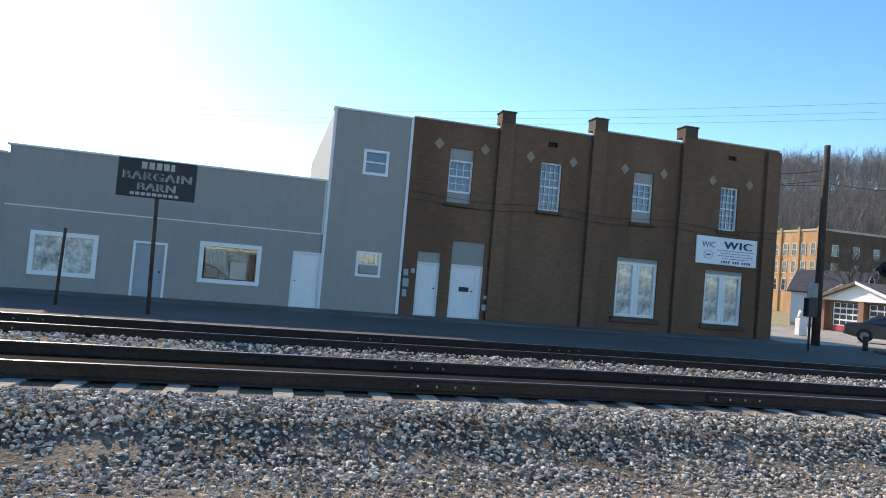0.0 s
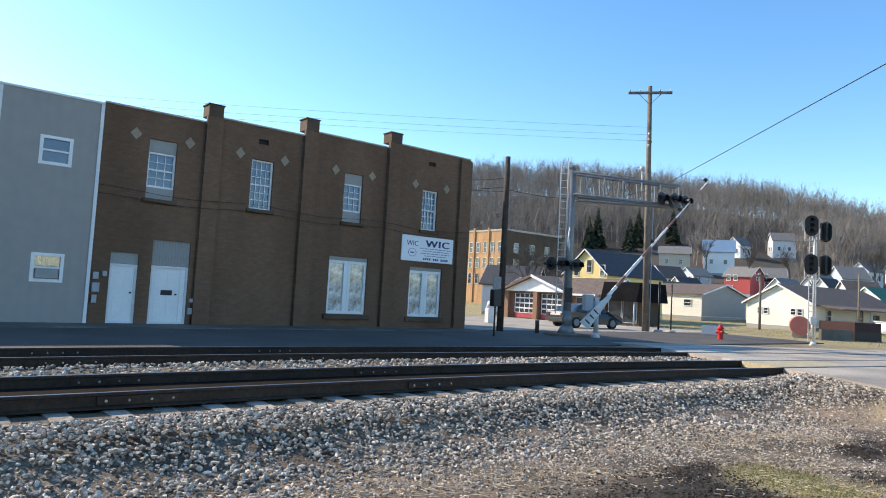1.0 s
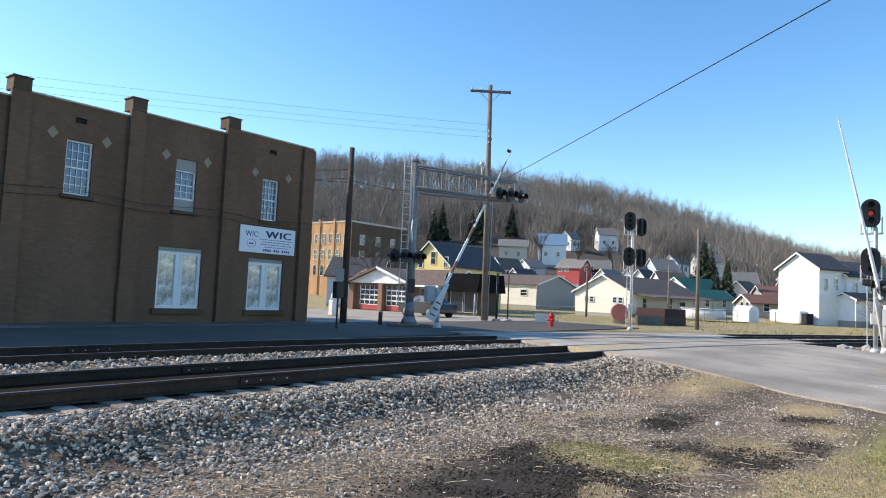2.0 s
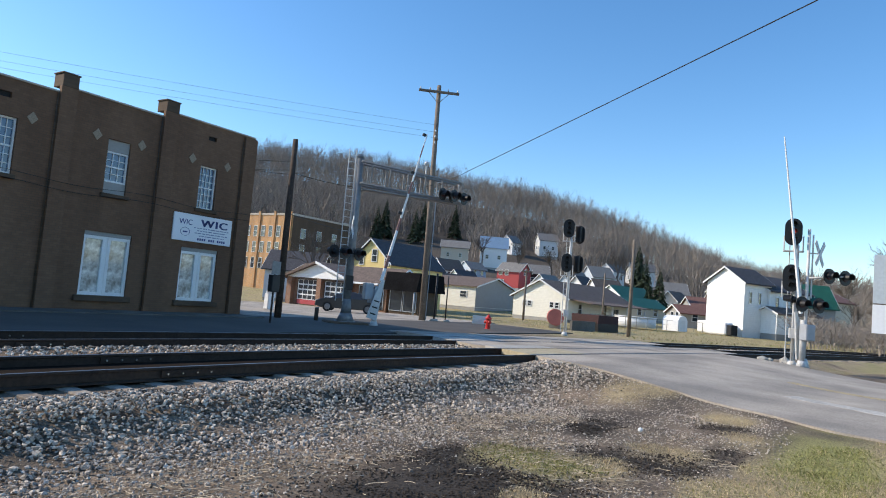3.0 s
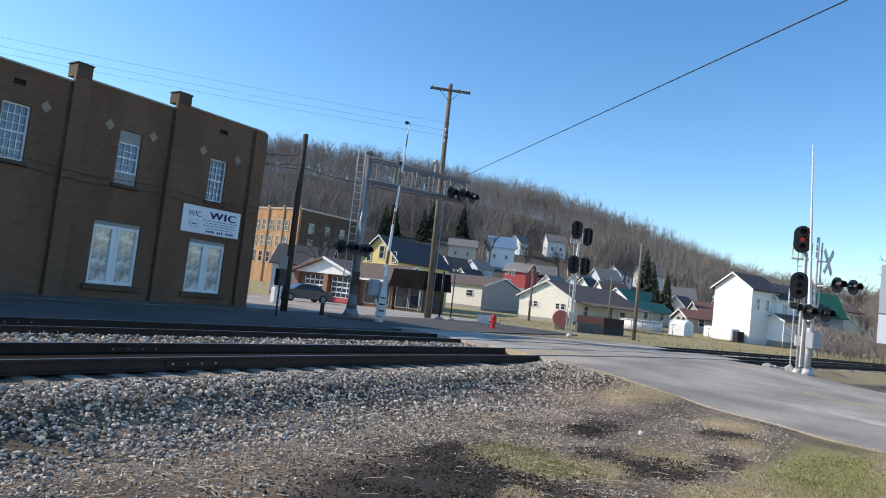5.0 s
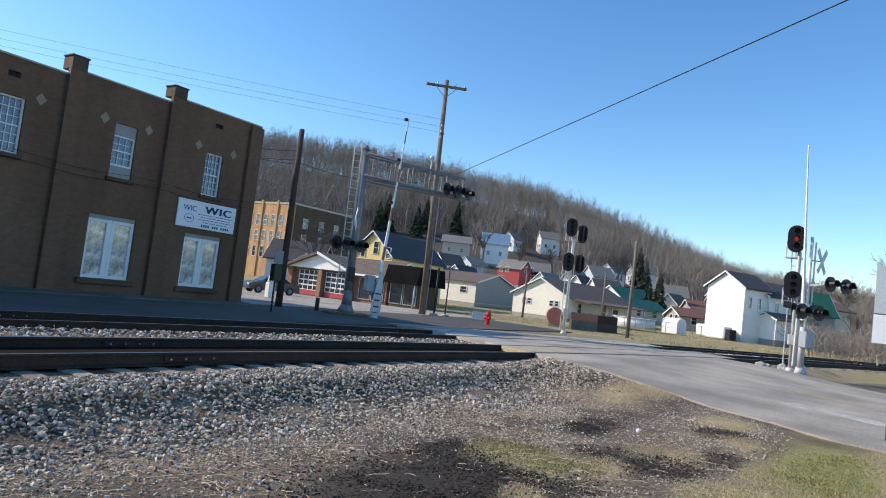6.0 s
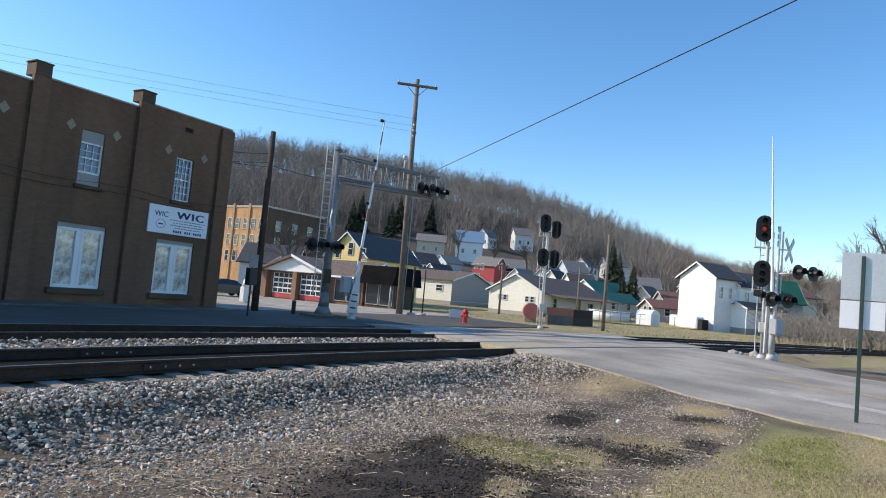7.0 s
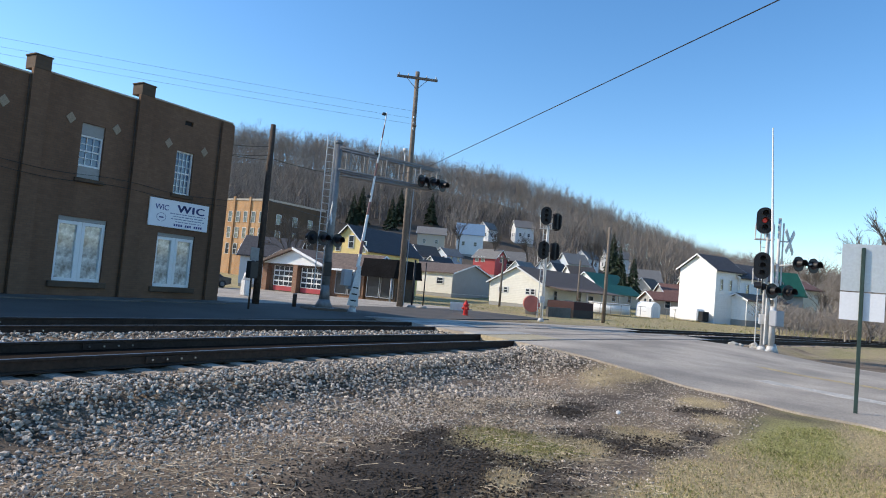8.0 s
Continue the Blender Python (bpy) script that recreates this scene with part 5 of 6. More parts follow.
def signal_mast(label, x, y, z, heads, back, top, turn):
    ob = thing("railway_signal", label, "railway signal", pose(x, y, z, 0, 0, turn), "railway signals")
    bm = bmesh.new()
    tube(bm, (0, 0, 0), (0, 0, 0.2), 0.2, 0.12, n=12), tube(bm, (0, 0, 0.2), (0, 0, top), 0.062, n=12)
    part("mast", bm, "silver", ob)
    ladder(ob, -0.05, 0.4, 0.2, top - 0.8, 20, 0.34)
    for k, (zz, lit) in enumerate(heads):
        signal_head(ob, pose(-0.16, -0.3, zz, 0, 0, 0), lit)
        part("bracket", T((-0.16, 0.0, zz), (-0.1, 0, zz - 0.5), 0.03, n=6), "silver", ob)
        bm = bmesh.new()
        box(bm, -0.45, 0.25, -0.05, 0.3, zz - 0.72, zz - 0.68)
        for s in (-0.43, -0.1, 0.22):
            for y in (-0.04, 0.28):
                tube(bm, (s, y, zz - 0.7), (s, y, zz - 0.1), 0.015, n=5)
        part("platform", bm, "silver", ob, "small silver railed platform")
    for zz in back:
        signal_head(ob, pose(0.5, 0.3, zz, 0, 0, 150))
        part("bracket", T((0.5, 0.3, zz), (0.0, 0, zz - 0.2), 0.03, n=6), "silver", ob)
    part("case", B(-0.16, 0.14, -0.24, -0.08, 1.05, 1.45, bevel=0.02), "silver", ob)
    return ob


signal_mast("silver railway signal mast with black heads beyond the road", 35.4, 14.1, 0.0, [(6.0, None), (4.05, None)], [5.75, 4.05], 6.3, -65)
s2 = signal_mast("silver railway signal mast with a lit red aspect by the road", 28.75, 2.22, 0.08, [(5.08, 1), (3.32, None)], [], 5.45, -80)
xs = thing("crossing_signal", "silver crossing lamp mast with white crossbuck", "crossing signal", pose(28.5, 1.8, 0.08, 0, 0, -65))
part("mast", T((0, 0, 0), (0, 0, 5.2), 0.055, n=12), "silver", xs)
part("base", T((0, 0, 0), (0, 0, 0.35), 0.22, 0.1, n=12), "silver", xs)
part("bracket", T((0, -0.1, 3.35), (1.3, -0.1, 3.5), 0.035, n=8), "silver", xs)
lamp_pair(xs, pose(0.95, -0.15, 3.45, 0, 0, 28))
lamp_pair(xs, pose(0.05, -0.2, 2.35, 0, 0, 25))
lamp_pair(xs, pose(-0.35, 0.25, 2.5, 0, 0, 245))
bm = bmesh.new()
for s in (-1, 1):
    b2 = B(-0.6, 0.6, -0.012, 0.012, -0.1, 0.1)
    b2.transform(pose(0, 0.012 * s, 0, 0, 45 * s, 0))
    me = bpy.data.meshes.new("t")
    b2.to_mesh(me)
    b2.free()
    bm.from_mesh(me)
    bpy.data.meshes.remove(me)
part("crossbuck", bm, "silver", xs, "weathered crossed boards", m=pose(0.42, 0.05, 4.3, 0, 0, 50))
part("bracket", T((0, 0.05, 4.3), (0.42, 0.05, 4.3), 0.025, n=6), "silver", xs)
part("case", B(-0.18, 0.16, -0.24, -0.08, 1.0, 1.45, bevel=0.03), "silver", xs)
part("pipe", T((0.15, 0, 2.6), (0.15, 0, 5.0), 0.03, n=6), "silver", xs)

# ---- street furniture ----
hy = thing("fire_hydrant", "red cast-iron fire hydrant on the grass verge", "fire hydrant", pose(31.6, 16.9, 0.02))
bm = bmesh.new()
for (r0, z0), (r1, z1) in zip(((0.2, 0), (0.2, 0.06), (0.13, 0.07), (0.13, 0.55), (0.18, 0.56), (0.18, 0.62), (0.14, 0.66), (0.08, 0.76), (0.03, 0.8)), ((0.2, 0.06), (0.13, 0.07), (0.13, 0.55), (0.18, 0.56), (0.18, 0.62), (0.14, 0.66), (0.08, 0.76), (0.03, 0.8), (0.03, 0.86))):
    tube(bm, (0, 0, z0), (0, 0, z1), r0, r1, n=14, cap=False)
part("barrel", bm, "red_paint", hy)
for a in (0, 120, 240):
    part("outlet", T((0, 0, 0.42), (0.22 * math.cos(radians(a)), 0.22 * math.sin(radians(a)), 0.42), 0.08, n=10), "red_paint", hy)
ms = thing("small_sign", "small pale sign on low legs in the grass", "sign", pose(32.6, 18.0, 0.0, 0, 0, -60))
part("board", B(-0.4, 0.4, -0.02, 0.02, 0.25, 0.7, bevel=0.005), "sign_back", ms)
for x in (-0.3, 0.3):
    part("leg", T((x, 0, 0), (x, 0, 0.3), 0.015, n=6), "steel", ms)
bo = thing("bollard", "short dark steel bollard at the street edge", "bollard", pose(21.7, 20.0, 0.06))
part("post", T((0, 0, 0), (0, 0, 0.55), 0.09, n=12), "wood", bo)
part("cap", T((0, 0, 0.55), (0, 0, 0.6), 0.1, 0.08, n=12), "steel", bo)
eb = thing("utility_box", "grey cabinet on a thin post beside the pole", "utility box", pose(17.4, 18.2, 0.06))
part("post", T((0, 0, 0), (0, 0, 2.25), 0.035, n=8), "wood", eb)
part("cabinet", B(-0.19, 0.19, -0.12, 0.12, 1.15, 1.78, bevel=0.02), "black", eb, "dark steel cabinet")
part("plate", B(-0.21, 0.21, -0.06, -0.04, 1.8, 2.28, bevel=0.005), "steel", eb, "bare sign plate")
wp = thing("pump_stand", "small white roadside stand with round top", "stand", pose(28.9, 30.8, 0.075 - lot_drop(30.8)))
part("body", B(-0.26, 0.26, -0.2, 0.2, 0, 0.95, bevel=0.04), "white", wp)
part("head", T((0, 0, 0.95), (0, 0, 1.4), 0.24, 0.14, n=12), "white", wp)
for x, y, h in ((33.9, 21.9, 2.9), (34.7, 21.6, 2.8)):
    lp = thing("sign_post", "slender dark steel post by the utility pole", "post", pose(x, y, 0.06))
    part("post", T((0, 0, 0), (0, 0, h), 0.06 if x < 34 else 0.04, n=8), "black", lp)
    part("foot", T((0, 0, 0), (0, 0, 0.14), 0.3, 0.22, n=10), "concrete", lp)

rs = thing("road_sign", "unpainted backs of road signs on a green steel post", "road sign", pose(13.25, -0.56, 0.0, 0, 0, -88))
part("post", B(-0.03, 0.03, -0.02, 0.02, -0.1, 2.8, bevel=0.006), "sign_green", rs)
for x0, x1, z0, z1 in ((-0.31, 0.42, 2.06, 2.86), (-0.31, 0.34, 1.57, 2.04), (0.46, 1.16, 2.06, 2.84), (0.46, 1.08, 1.57, 2.04)):
    part("sign_plate", B(x0, x1, 0.028, 0.034, z0, z1, bevel=0.002), "sign_back" if z0 > 2 else "sign_white", rs, "bare aluminium sign back" if z0 > 2 else "white sign back")

tk = thing("oil_tank", "faded red round tank end beside the cream house", "tank", pose(46.4, 19.4, 0.0, 0, 0, 25))
part("shell", T((-1.4, 0, 0.8), (1.4, 0, 0.8), 0.6, n=24), "red_dull", tk)
for x in (-1.0, 1.0):
    part("cradle", B(x - 0.1, x + 0.1, -0.4, 0.4, -0.2, 0.3), "concrete", tk)
kw = thing("block_wall", "low grey concrete block wall in the yard", "wall", pose(44.6, 17.4, 0, 0, 0, -18))
part("wall", B(0, 2.6, -0.12, 0.12, -0.2, 0.7, bevel=0.02), "old_concrete", kw)
dk = thing("dark_shed", "low dark maroon shed beyond the railway signal", "shed", pose(46.8, 16.6, 0, 0, 0, -18))
part("wall", B(0.6, 3.0, 0, 2.5, -0.2, 1.2), "maroon", dk)
part("skirt", B(0.58, 3.02, -0.02, 2.52, -0.2, 0.6), "black", dk)
sh = thing("garden_shed", "small white garden shed with a rounded roof", "shed", pose(73, 16.3, 0.1, 0, 0, -20))
part("wall", prism([(-0.85, 0), (0.85, 0), (0.85, 1.15), (0.55, 1.5), (0, 1.65), (-0.55, 1.5), (-0.85, 1.15)], 0, 1.9), "white", sh)
part("door", B(-0.4, 0.4, -0.03, -0.003, 0.05, 1.15), "trim", sh)
pl = thing("garden_pool", "round above-ground pool with pale sides", "pool", pose(69.5, 20.3, 0.2))
part("side", T((0, 0, 0), (0, 0, 1.0), 2.1, n=28), "trim", pl)
part("rim", T((0, 0, 1.0), (0, 0, 1.06), 2.2, n=28), "white", pl)
fc = thing("chain_fence", "low grey chain-link fence along the yards", "fence", pose(58, 21, 0.1))
for k in range(12):
    part("post", T((1.9 * k, -0.5 * k, 0), (1.9 * k, -0.5 * k, 1.1), 0.03, n=6), "steel", fc)
part("top_rail", T((0, 0, 1.08), (20.9, -5.5, 1.08), 0.02, n=6), "steel", fc)
part("mid_wire", T((0, 0, 0.6), (20.9, -5.5, 0.6), 0.008, n=5), "steel", fc)

# small backdrop houses up the slope: bearing, distance, width, depth, eave over base, rise, wall, roof, yaw
SLOPE = [
    ("white cottage with a dark gable", 57.3, 150, 7, 6, 3.0, 2.4, "white_siding", "shingle_brown", -20),
    ("tan house with a brown roof", 56.9, 185, 9, 7, 5.0, 2.0, "tan", "shingle_grey", -60),
    ("small house with a grey roof", 59.6, 165, 6, 6, 2.6, 1.8, "bluegrey", "shingle_grey", -20),
    ("white house with a pale blue roof", 60.3, 190, 9, 8, 6.2, 3.2, "white_siding", "shingle_blue", -60),
    ("white house among bare trees", 65.3, 235, 8, 7, 6.0, 2.5, "white_siding", "shingle_grey", -50),
    ("maroon house with grey roof", 64.4, 155, 6, 6, 4.0, 2.0, "maroon", "shingle_grey", -60),
    ("white house with a green roof", 72.6, 112, 9, 7, 3.0, 2.0, "white_siding", "shingle_green", -25),
    ("low house with a green roof", 73.2, 100, 9, 5, 2.2, 1.2, "tan", "shingle_green", -25),
    ("white gabled house on the slope", 70.6, 120, 6, 6, 3.4, 2.4, "white_siding", "shingle_brown", -40),
    ("pale house on the slope", 70.0, 170, 7, 7, 4.5, 2.6, "bluegrey", "shingle_grey", -40),
    ("white house high on the slope", 73.2, 215, 9, 7, 5.0, 2.4, "white_siding", "shingle_grey", -50),
    ("grey house with a russet roof", 78.0, 118, 11, 7, 2.8, 1.5, "greywall", "shingle_red", -60),
    ("cream house with a russet roof", 79.6, 140, 10, 7, 4.2, 1.8, "cream", "shingle_red", -60),
    ("white house with a pale roof", 79.6, 170, 10, 7, 6.0, 1.2, "white_siding", "white", -60),
    ("grey house with a steep roof", 75.8, 180, 7, 7, 3.4, 2.8, "greywall", "shingle_grey", -60),
    ("white house behind the brick building", 42.4, 75, 7, 6, 3.6, 2.0, "bluegrey", "shingle", -60),
    ("small white house by the lot", 43.6, 88, 6, 6, 3.4, 2.0, "white_siding", "shingle_brown", -60),
    ("small white gabled house", 57.9, 118, 6, 5, 2.6, 2.0, "white_siding", "shingle_brown", -12),
    ("small cottage with a dark roof", 58.9, 135, 6, 5, 2.6, 1.8, "cream", "shingle", -15),
    ("white cottage under bare trees", 66.3, 140, 6, 5, 3.0, 2.0, "white_siding", "shingle_grey", -12),
    ("white house among bushes", 68.6, 150, 6, 5, 3.8, 2.2, "white_siding", "shingle_grey", -15),
    ("narrow white gabled house", 69.4, 132, 5, 5, 3.4, 2.4, "white_siding", "shingle", -10),
    ("pale house on the upper slope", 71.6, 205, 7, 6, 4.4, 2.2, "white_siding", "shingle_grey", -15),
    ("white farmhouse on the upper slope", 63.0, 225, 6, 6, 4.5, 2.4, "white_siding", "shingle_grey", -10),
    ("dim grey cottage on the slope", 76.8, 150, 6, 5, 3.0, 2.0, "greywall", "shingle_brown", -15),
    ("low shed with a russet roof", 77.2, 96, 9, 5, 2.0, 1.0, "greywall", "shingle_red", -50),
    ("grey house behind the fire hall", 51.5, 110, 8, 7, 4.4, 2.2, "greywall", "shingle", -60),
]
for label, b, r, w, d, h, rise, wl, rf, yaw in SLOPE:
    x, y = r * math.sin(radians(b)), r * math.cos(radians(b))
    z = ground_z(x, y)
    w, d = w * 0.85, d * 0.85
    house("house", label, x, y, yaw, w, d, z + h, rise, wl, rf,
          [("f", w * 0.2, h * 0.45, 0.9, 1.2), ("f", w * 0.65, h * 0.45, 0.9, 1.2), ("l", d * 0.3, h * 0.45, 0.9, 1.2), ("l", d * 0.65, h * 0.45, 0.9, 1.2)])


# ---- trees ----
def twigs(V, Fc, p, d, length, r, depth, rnd, spread, kids, up=0.15):
    """A limb and its branches as three-sided tapering pieces, uneven in angle and length."""
    q = p + d * length
    s = d.orthogonal().normalized()
    t = d.cross(s)
    k = len(V)
    r1 = r * 0.62
    for c, rr in ((p, r), (q, r1)):
        for j in range(3):
            a = j * 2.094
            V.append(tuple(c + (s * math.cos(a) + t * math.sin(a)) * rr))
    for j in range(3):
        Fc.append((k + j, k + (j + 1) % 3, k + 3 + (j + 1) % 3, k + 3 + j))
    if depth == 0:
        return
    for i in range(kids):
        f = rnd.uniform(0.45, 1.0) if i else 1.0
        o = Vector((rnd.gauss(0, 1), rnd.gauss(0, 1), rnd.gauss(0, 0.7)))
        nd = (d + o.normalized() * spread * rnd.uniform(0.5, 1.1) + Vector((0, 0, up))).normalized()
        twigs(V, Fc, p + d * length * f, nd, length * rnd.uniform(0.55, 0.82), r1 * (0.8 if i else 0.95), depth - 1, rnd, spread, kids, up)


def bare_tree(x, y, height, seed, label="bare leafless tree with fine grey twigs", depth=5, spread=0.75):
    rnd = random.Random(seed)
    ob = thing("bare_tree", label, "tree", pose(x, y, ground_z(x, y) - 0.1), "bare trees")
    bm = T((0, 0, 0), (0, 0, height * 0.27), height * 0.028, height * 0.02, n=8)
    part("trunk", bm, "bark", ob)
    V, Fc = [], []
    twigs(V, Fc, Vector((0, 0, height * 0.26)), Vector((rnd.uniform(-0.1, 0.1), rnd.uniform(-0.1, 0.1), 1)).normalized(), height * 0.24, height * 0.02, depth, rnd, spread, 4)
    me = bpy.data.meshes.new("crown")
    me.from_pydata(V, [], Fc)
    me.materials.append(M["bark"])
    cr = new("crown", me)
    cr.parent = ob
    return ob


def evergreen(x, y, height, seed):
    rnd = random.Random(seed)
    ob = thing("evergreen_tree", "dark conical evergreen tree", "tree", pose(x, y, ground_z(x, y) - 0.1), "evergreens")
    part("trunk", T((0, 0, 0), (0, 0, height), height * 0.02, 0.02, n=7), "bark", ob)
    V, Fc = [], []
    for k in range(420):
        f = rnd.random() ** 0.8
        z = height * (0.08 + 0.9 * f)
        L = height * 0.24 * (1.05 - f) * rnd.uniform(0.6, 1.15)
        a = rnd.uniform(0, 6.283)
        dx, dy = math.cos(a), math.sin(a)
        w = L * 0.22
        k0 = len(V)
        V += [(0, 0, z), (dx * L * 0.6 - dy * w, dy * L * 0.6 + dx * w, z - L * 0.2), (dx * L, dy * L, z - L * 0.45), (dx * L * 0.6 + dy * w, dy * L * 0.6 - dx * w, z - L * 0.2), (dx * L * 0.6, dy * L * 0.6, z - L * 0.42)]
        Fc += [(k0, k0 + 1, k0 + 2, k0 + 3), (k0 + 1, k0 + 2, k0 + 4), (k0 + 3, k0 + 4, k0 + 2)]
    me = bpy.data.meshes.new("crown")
    me.from_pydata(V, [], Fc)
    me.materials.append(M["needle"])
    cr = new("crown", me)
    cr.parent = ob


def polar(b, r):
    return r * math.sin(radians(b)), r * math.cos(radians(b))


EVERGREENS = [(51.2, 214, 12), (51.9, 222, 14), (54.5, 218, 12), (55.2, 228, 14), (57.9, 240, 13), (73.6, 190, 15), (74.2, 185, 12), (75.4, 118, 9), (74.6, 116, 7), (80.5, 130, 10)]
for i, (b, r, h) in enumerate(((46.4, 70, 9), (47.9, 75, 8.5), (49.2, 82, 8), (48.5, 88, 9), (51, 98, 10), (46.8, 92, 8), (63.6, 150, 12), (66.5, 160, 11), (68, 128, 10), (72, 150, 12), (60.5, 175, 12), (83.5, 130, 11), (85.2, 135, 12), (87, 128, 11), (88.5, 140, 12), (86.1, 80, 5), (89.2, 75, 5.5), (91, 62, 5), (92.3, 70, 13.5), (94.0, 78, 14))):
    bare_tree(*polar(b, r), h, 40 + i)
for i, (b, r, h) in enumerate(EVERGREENS):
    evergreen(*polar(b, r), h, 80 + i)


def tree_shape(seed, depth=4, kids=3):
    """A leafless tree one metre high, as slender three-cornered limbs: its corner points, three to a limb."""
    rnd = random.Random(seed)
    out = []

    def limb(p, d, length, r, left):
        q = p + d * length
        s = d.orthogonal().normalized()
        s = (s * math.cos(rnd.uniform(0, 6.28)) + d.cross(s) * math.sin(rnd.uniform(0, 6.28))).normalized() * r
        out.extend((p - s, p + s, q + d * length * 0.15))
        if left:
            for i in range(kids + (left == depth)):
                o = Vector((rnd.gauss(0, 1), rnd.gauss(0, 1), rnd.gauss(0, 0.5))).normalized()
                nd = (d + o * rnd.uniform(0.4, 0.95) + Vector((0, 0, 0.34))).normalized()
                limb(p + d * length * (rnd.uniform(0.5, 1.0) if i else 1.0), nd, length * rnd.uniform(0.55, 0.8), r * 0.6, left - 1)
    limb(Vector((0, 0, 0)), Vector((rnd.uniform(-0.08, 0.08), rnd.uniform(-0.08, 0.08), 1)).normalized(), 0.36, 0.012, depth)
    a = np.array([v[:] for v in out])
    return a / a[:, 2].max()


SHAPES = [tree_shape(s) for s in range(9)]
HOMES = [(h[1], h[2]) for h in SLOPE] + [(62.6, 150), (43.5, 110), (46, 110)] + [(b, r - 8) for b, r, h in EVERGREENS]


def woods(name, count, seed, label, rmin, rmax, bmin, bmax, hmin, hmax, clear=2.4, wide=1.15):
    """A wood of leafless trees, each a scaled and turned copy of one of the shapes, kept off the sight lines to the houses."""
    rn = np.random.default_rng(seed)
    P = []
    for k in range(count):
        b = rn.uniform(bmin, bmax)
        r = math.sqrt(rn.uniform(rmin ** 2, rmax ** 2))
        x, y = polar(b, r)
        if any(abs(b - hb) < clear and r < hr + 9 for hb, hr in HOMES):
            continue
        h = rn.uniform(hmin, hmax) * (1 + 0.25 * noise.noise((x * 0.02, y * 0.02, 40)))
        a = rn.uniform(0, 6.283)
        s = SHAPES[k % len(SHAPES)]
        c, n = math.cos(a), math.sin(a)
        w = h * wide
        P.append(np.stack([(s[:, 0] * c - s[:, 1] * n) * w + x, (s[:, 0] * n + s[:, 1] * c) * w + y, s[:, 2] * h + ground_z(x, y) - 0.2], -1))
    V = np.concatenate(P)
    me = bpy.data.meshes.new(name)
    me.vertices.add(len(V))
    me.vertices.foreach_set("co", V.ravel())
    n = len(V) // 3
    me.loops.add(3 * n)
    me.loops.foreach_set("vertex_index", np.arange(3 * n, dtype=np.int32))
    me.polygons.add(n)
    me.polygons.foreach_set("loop_start", np.arange(0, 3 * n, 3, dtype=np.int32))
    me.update(calc_edges=True)
    me.materials.append(M["bark_far"])
    return tagged(new(name, me), label, "woods", kind="stuff")


woods("hill_woods", 4700, 1, "leafless grey-brown woods over the hillside", 200, 350, 33, 97, 8, 17.5, clear=1.6, wide=0.85)
woods("ridge_trees", 1100, 4, "tall bare trees standing out along the ridge", 290, 345, 33, 97, 12, 20, clear=0, wide=0.8)
woods("lower_woods", 900, 2, "bare brush and trees between the hillside houses", 115, 205, 40, 95, 4, 9, clear=1.5)
woods("trackside_brush", 520, 3, "bare tangled brush beside the tracks", 52, 92, 85.8, 100, 1.2, 3.6, wide=1.8, clear=0)


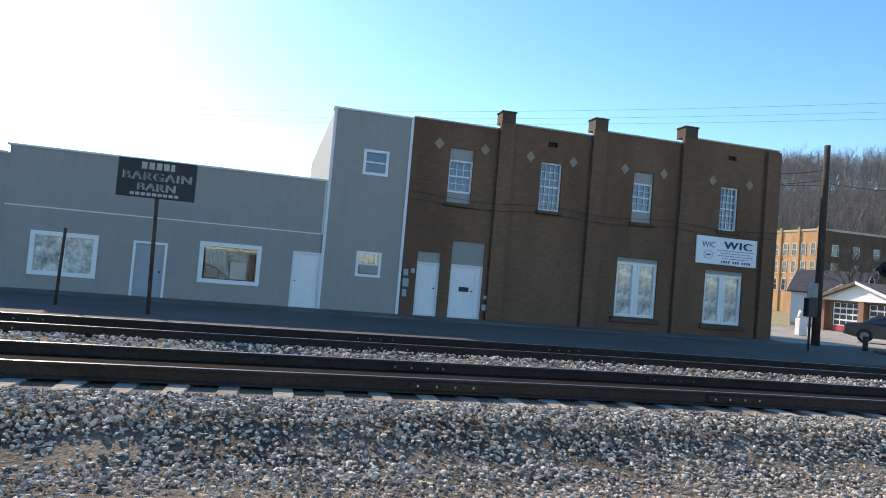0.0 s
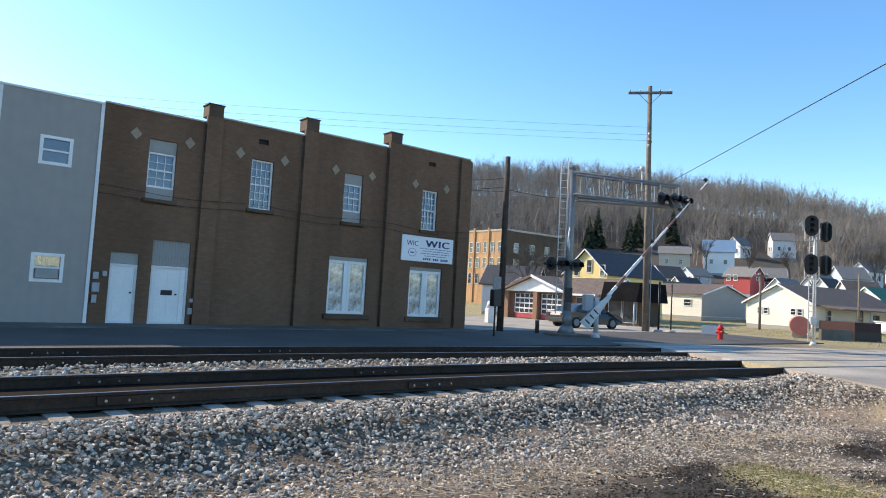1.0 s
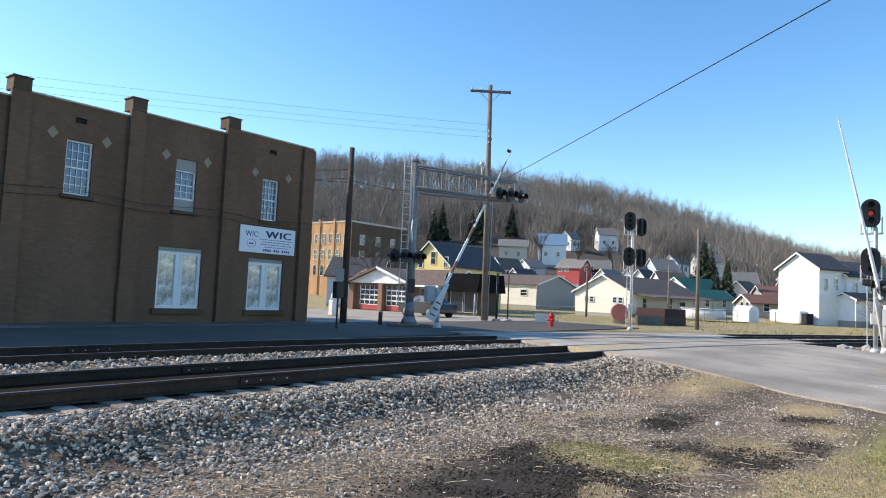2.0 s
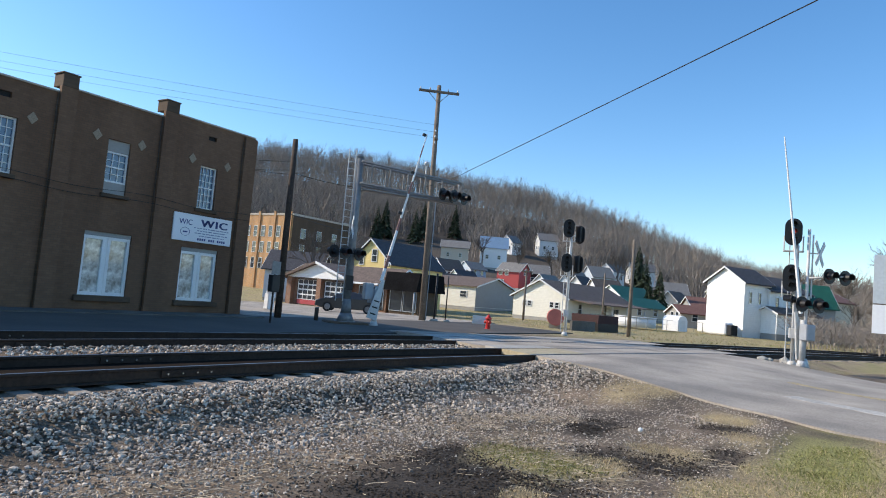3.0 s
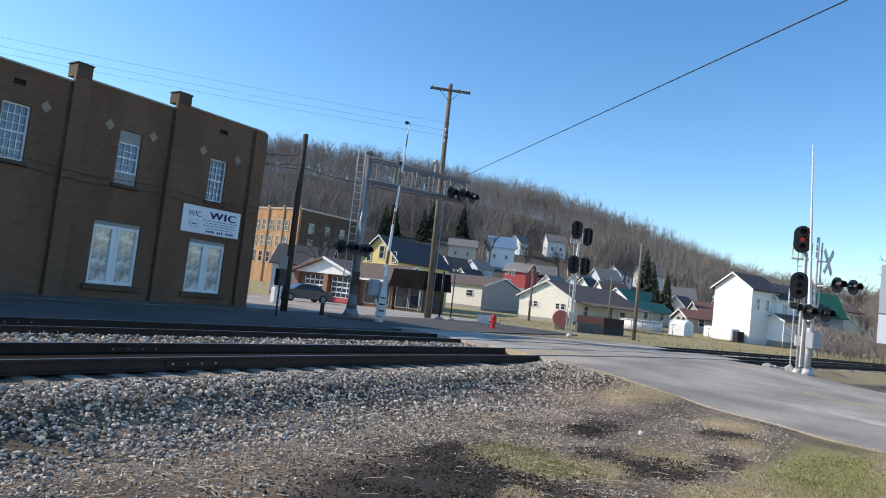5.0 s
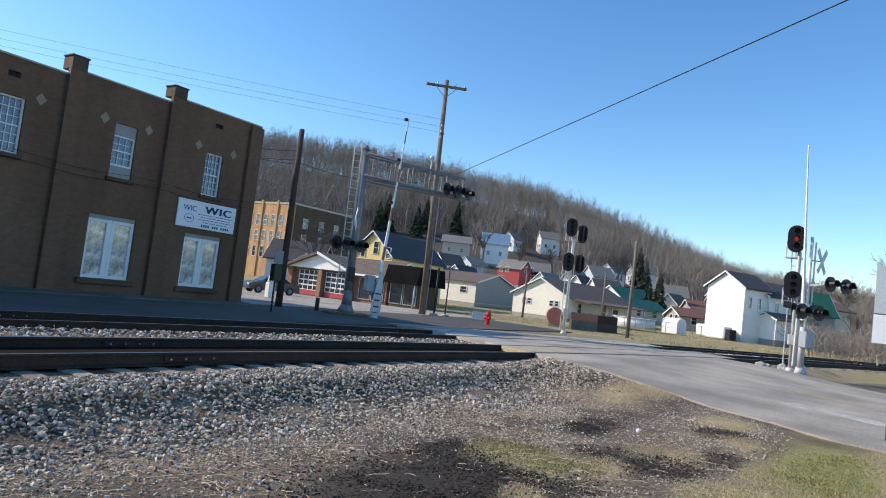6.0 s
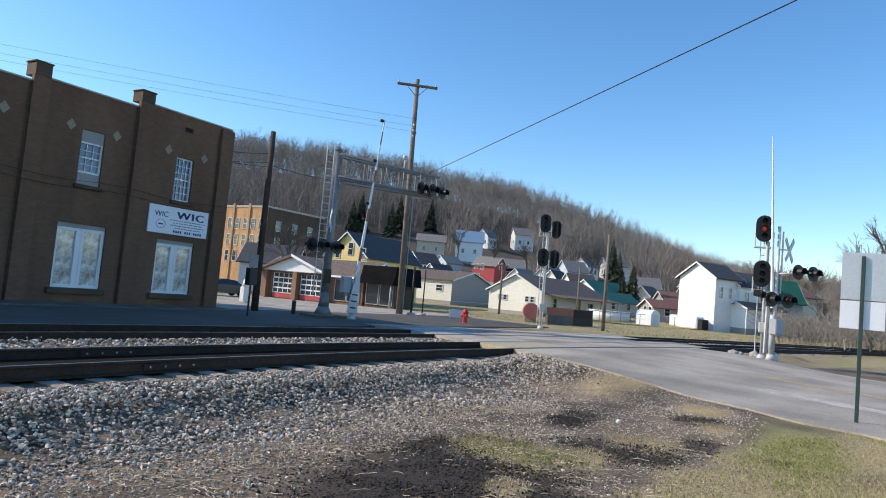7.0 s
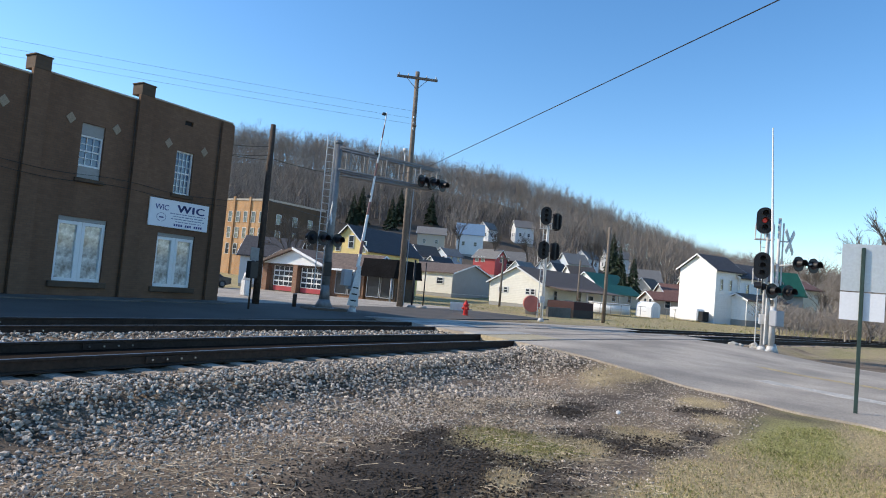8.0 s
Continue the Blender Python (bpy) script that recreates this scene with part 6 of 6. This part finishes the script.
# ---- car ----
def car(label, paint):
    ob = thing("car", label, "car")
    # body side outline (x forward), then pulled across with tucked-in glasshouse
    prof = [(-2.25, 0.35), (-2.28, 0.7), (-2.2, 0.92), (-1.55, 0.98), (-0.95, 1.36), (-0.2, 1.45), (0.45, 1.4), (1.15, 0.98), (1.95, 0.84), (2.24, 0.66), (2.27, 0.36), (1.8, 0.25), (-1.8, 0.25)]
    bm = bmesh.new()
    L = []
    for y, tuck in ((-0.9, 1.0), (-0.82, 0.0), (0.82, 0.0), (0.9, 1.0)):
        row = []
        for x, z in prof:
            yy = y
            if z > 1.0:
                yy = math.copysign(0.62, y) if tuck else math.copysign(0.6, y)
            row.append(bm.verts.new((x * (1.0 if tuck == 0 else 0.985), yy, z if tuck == 0 else min(z, z * 0.99))))
        L.append(row)
    n = len(prof)
    for a, b in zip(L, L[1:]):
        for k in range(n):
            f = bm.faces.new((a[k], a[(k + 1) % n], b[(k + 1) % n], b[k]))
    bm.faces.new(L[0]), bm.faces.new(L[-1][::-1])
    body = part("body", bm, paint, ob)
    for s in (-1, 1):
        y = 0.68 * s
        pts = [(-1.35, 1.0), (-0.92, 1.31), (-0.2, 1.39), (0.42, 1.34), (0.98, 1.0)]
        bm = bmesh.new()
        for (xa, za), (xb, zb) in ((pts[0], pts[1]), (pts[1], pts[2]), (pts[2], pts[3]), (pts[3], pts[4])):
            q = [(xa, 0.905 * s if za < 1.1 else 0.645 * s, za), (xb, 0.905 * s if zb < 1.1 else 0.645 * s, zb), (xb, 0.905 * s, 0.97), (xa, 0.905 * s, 0.97)]
            vs = [bm.verts.new(v) for v in q]
            bm.faces.new(vs)
        bmesh.ops.remove_doubles(bm, verts=bm.verts, dist=0.002)
        g = part("side_window", bm, "glass", body)
    for x0, z0, x1, z1, nm in ((1.12, 1.0, 0.5, 1.39, "windscreen"), (-1.5, 1.0, -0.98, 1.36, "rear_window")):
        bm = bmesh.new()
        o = 0.012 if x0 > 0 else -0.012
        vs = [bm.verts.new(v) for v in ((x0 + o, -0.72, z0 + 0.012), (x0 + o, 0.72, z0 + 0.012), (x1 + o, 0.55, z1 + 0.012), (x1 + o, -0.55, z1 + 0.012))]
        bm.faces.new(vs)
        part(nm, bm, "glass", body)
    for x, s in ((1.4, -1), (1.4, 1), (-1.4, -1), (-1.4, 1)):
        wh = part("wheel", T((0, -0.1, 0), (0, 0.1, 0), 0.33, n=20), "tyre", ob, m=pose(x, 0.82 * s, 0.33))
        part("rim", T((0, 0.101 * s, 0), (0, 0.112 * s, 0), 0.21, 0.19, n=14), "steel", wh)
    for s in (-1, 1):
        part("tail_light", B(-2.292, -2.24, min(0.5 * s, 0.84 * s), max(0.5 * s, 0.84 * s), 0.68, 0.86, bevel=0.01), "lamp_red", ob, "red tail light")
        part("headlight", B(2.18, 2.25, min(0.5 * s, 0.82 * s), max(0.5 * s, 0.82 * s), 0.6, 0.74, bevel=0.01), "silver", ob, "clear headlight")
    part("bumper", B(2.2, 2.3, -0.8, 0.8, 0.32, 0.5, bevel=0.03), paint, ob)
    part("bumper", B(-2.32, -2.22, -0.8, 0.8, 0.34, 0.56, bevel=0.03), paint, ob)
    return ob


sedan = car("silver-grey sedan turning in the lot before the fire hall", "car_silver")

# small near clutter
for i, (x, y, L, a, r) in enumerate(((-1.1, 4.25, 0.55, 10, 0.022), (1.0, 4.0, 0.35, -70, 0.012), (1.6, 4.4, 0.5, 15, 0.02), (-4.3, 4.6, 0.9, 12, 0.03))):
    st = thing("stick", "weathered stick lying among the stones", "stick", pose(x, y, ground_z(x, y) + 0.03, 0, 2, a))
    part("shaft", T((-L / 2, 0, 0), (L / 2, 0.02, 0.01), r, r * 0.6, n=7), "wood_grey" if i == 1 else "wood", st)
rk = random.Random(8)
for k in range(9):
    x, y = 29.4 + rk.uniform(-1.2, 1.4), 3.0 + rk.uniform(-0.6, 0.8)
    bm = bmesh.new()
    bmesh.ops.create_icosphere(bm, subdivisions=1, radius=rk.uniform(0.1, 0.24))
    for v in bm.verts:
        v.co *= rk.uniform(0.7, 1.15)
    ob = part("boulder", bm, "concrete", None, m=pose(x, y, 0.14))
    tagged(ob, "pale broken stone at the foot of the signal", "stone", "loose stones")
bm = bmesh.new()
bmesh.ops.create_icosphere(bm, subdivisions=1, radius=0.035)
tagged(part("boulder", bm, "white", None, m=pose(9.3, 2.3, 0.02)), "small white stone on the verge", "stone", "loose stones")


def motions():
    walk(sedan, [(t, pose(x, y, z, 0, 0, a)) for t, x, y, z, a in (
        (0.0, 30.21, 25.96, 0.012, -50.0), (0.5, 31.94, 26.38, 0.003, -40.0), (1.0, 32.07, 25.77, 0.016, -10.0), (1.5, 33.62, 26.9, -0.007, 30.0), (2.0, 35.69, 28.76, -0.045, 75.0), (3.5, 36.8, 32.38, -0.12, 140.0), (4.0, 38.32, 35.13, -0.176, 152.0), (4.5, 39.38, 37.24, -0.219, 156.0), (6.0, 39.15, 41.91, -0.315, 163.0), (8.0, 40.18, 48.37, -0.343, 166.0))])
    walk(arm1, [(t, pose(0, 0, 1.25, 0, -a, 0)) for t, a in ((0.0, 34), (0.5, 42), (1.0, 50), (1.5, 57.5), (2.0, 64.6), (2.75, 74), (3.5, 82), (4.0, 86), (4.5, 87.5), (6.0, 86.4), (7.0, 85), (8.0, 84.3))])
    walk(arm2, [(t, pose(0, 0, 1.25, 0, -a, 0)) for t, a in ((0.0, 45), (0.5, 51), (1.0, 57.5), (1.5, 64), (2.0, 70.4), (2.75, 76.5), (3.5, 79.8), (4.0, 83), (4.5, 85), (6.0, 85.6), (8.0, 85))])


motions()
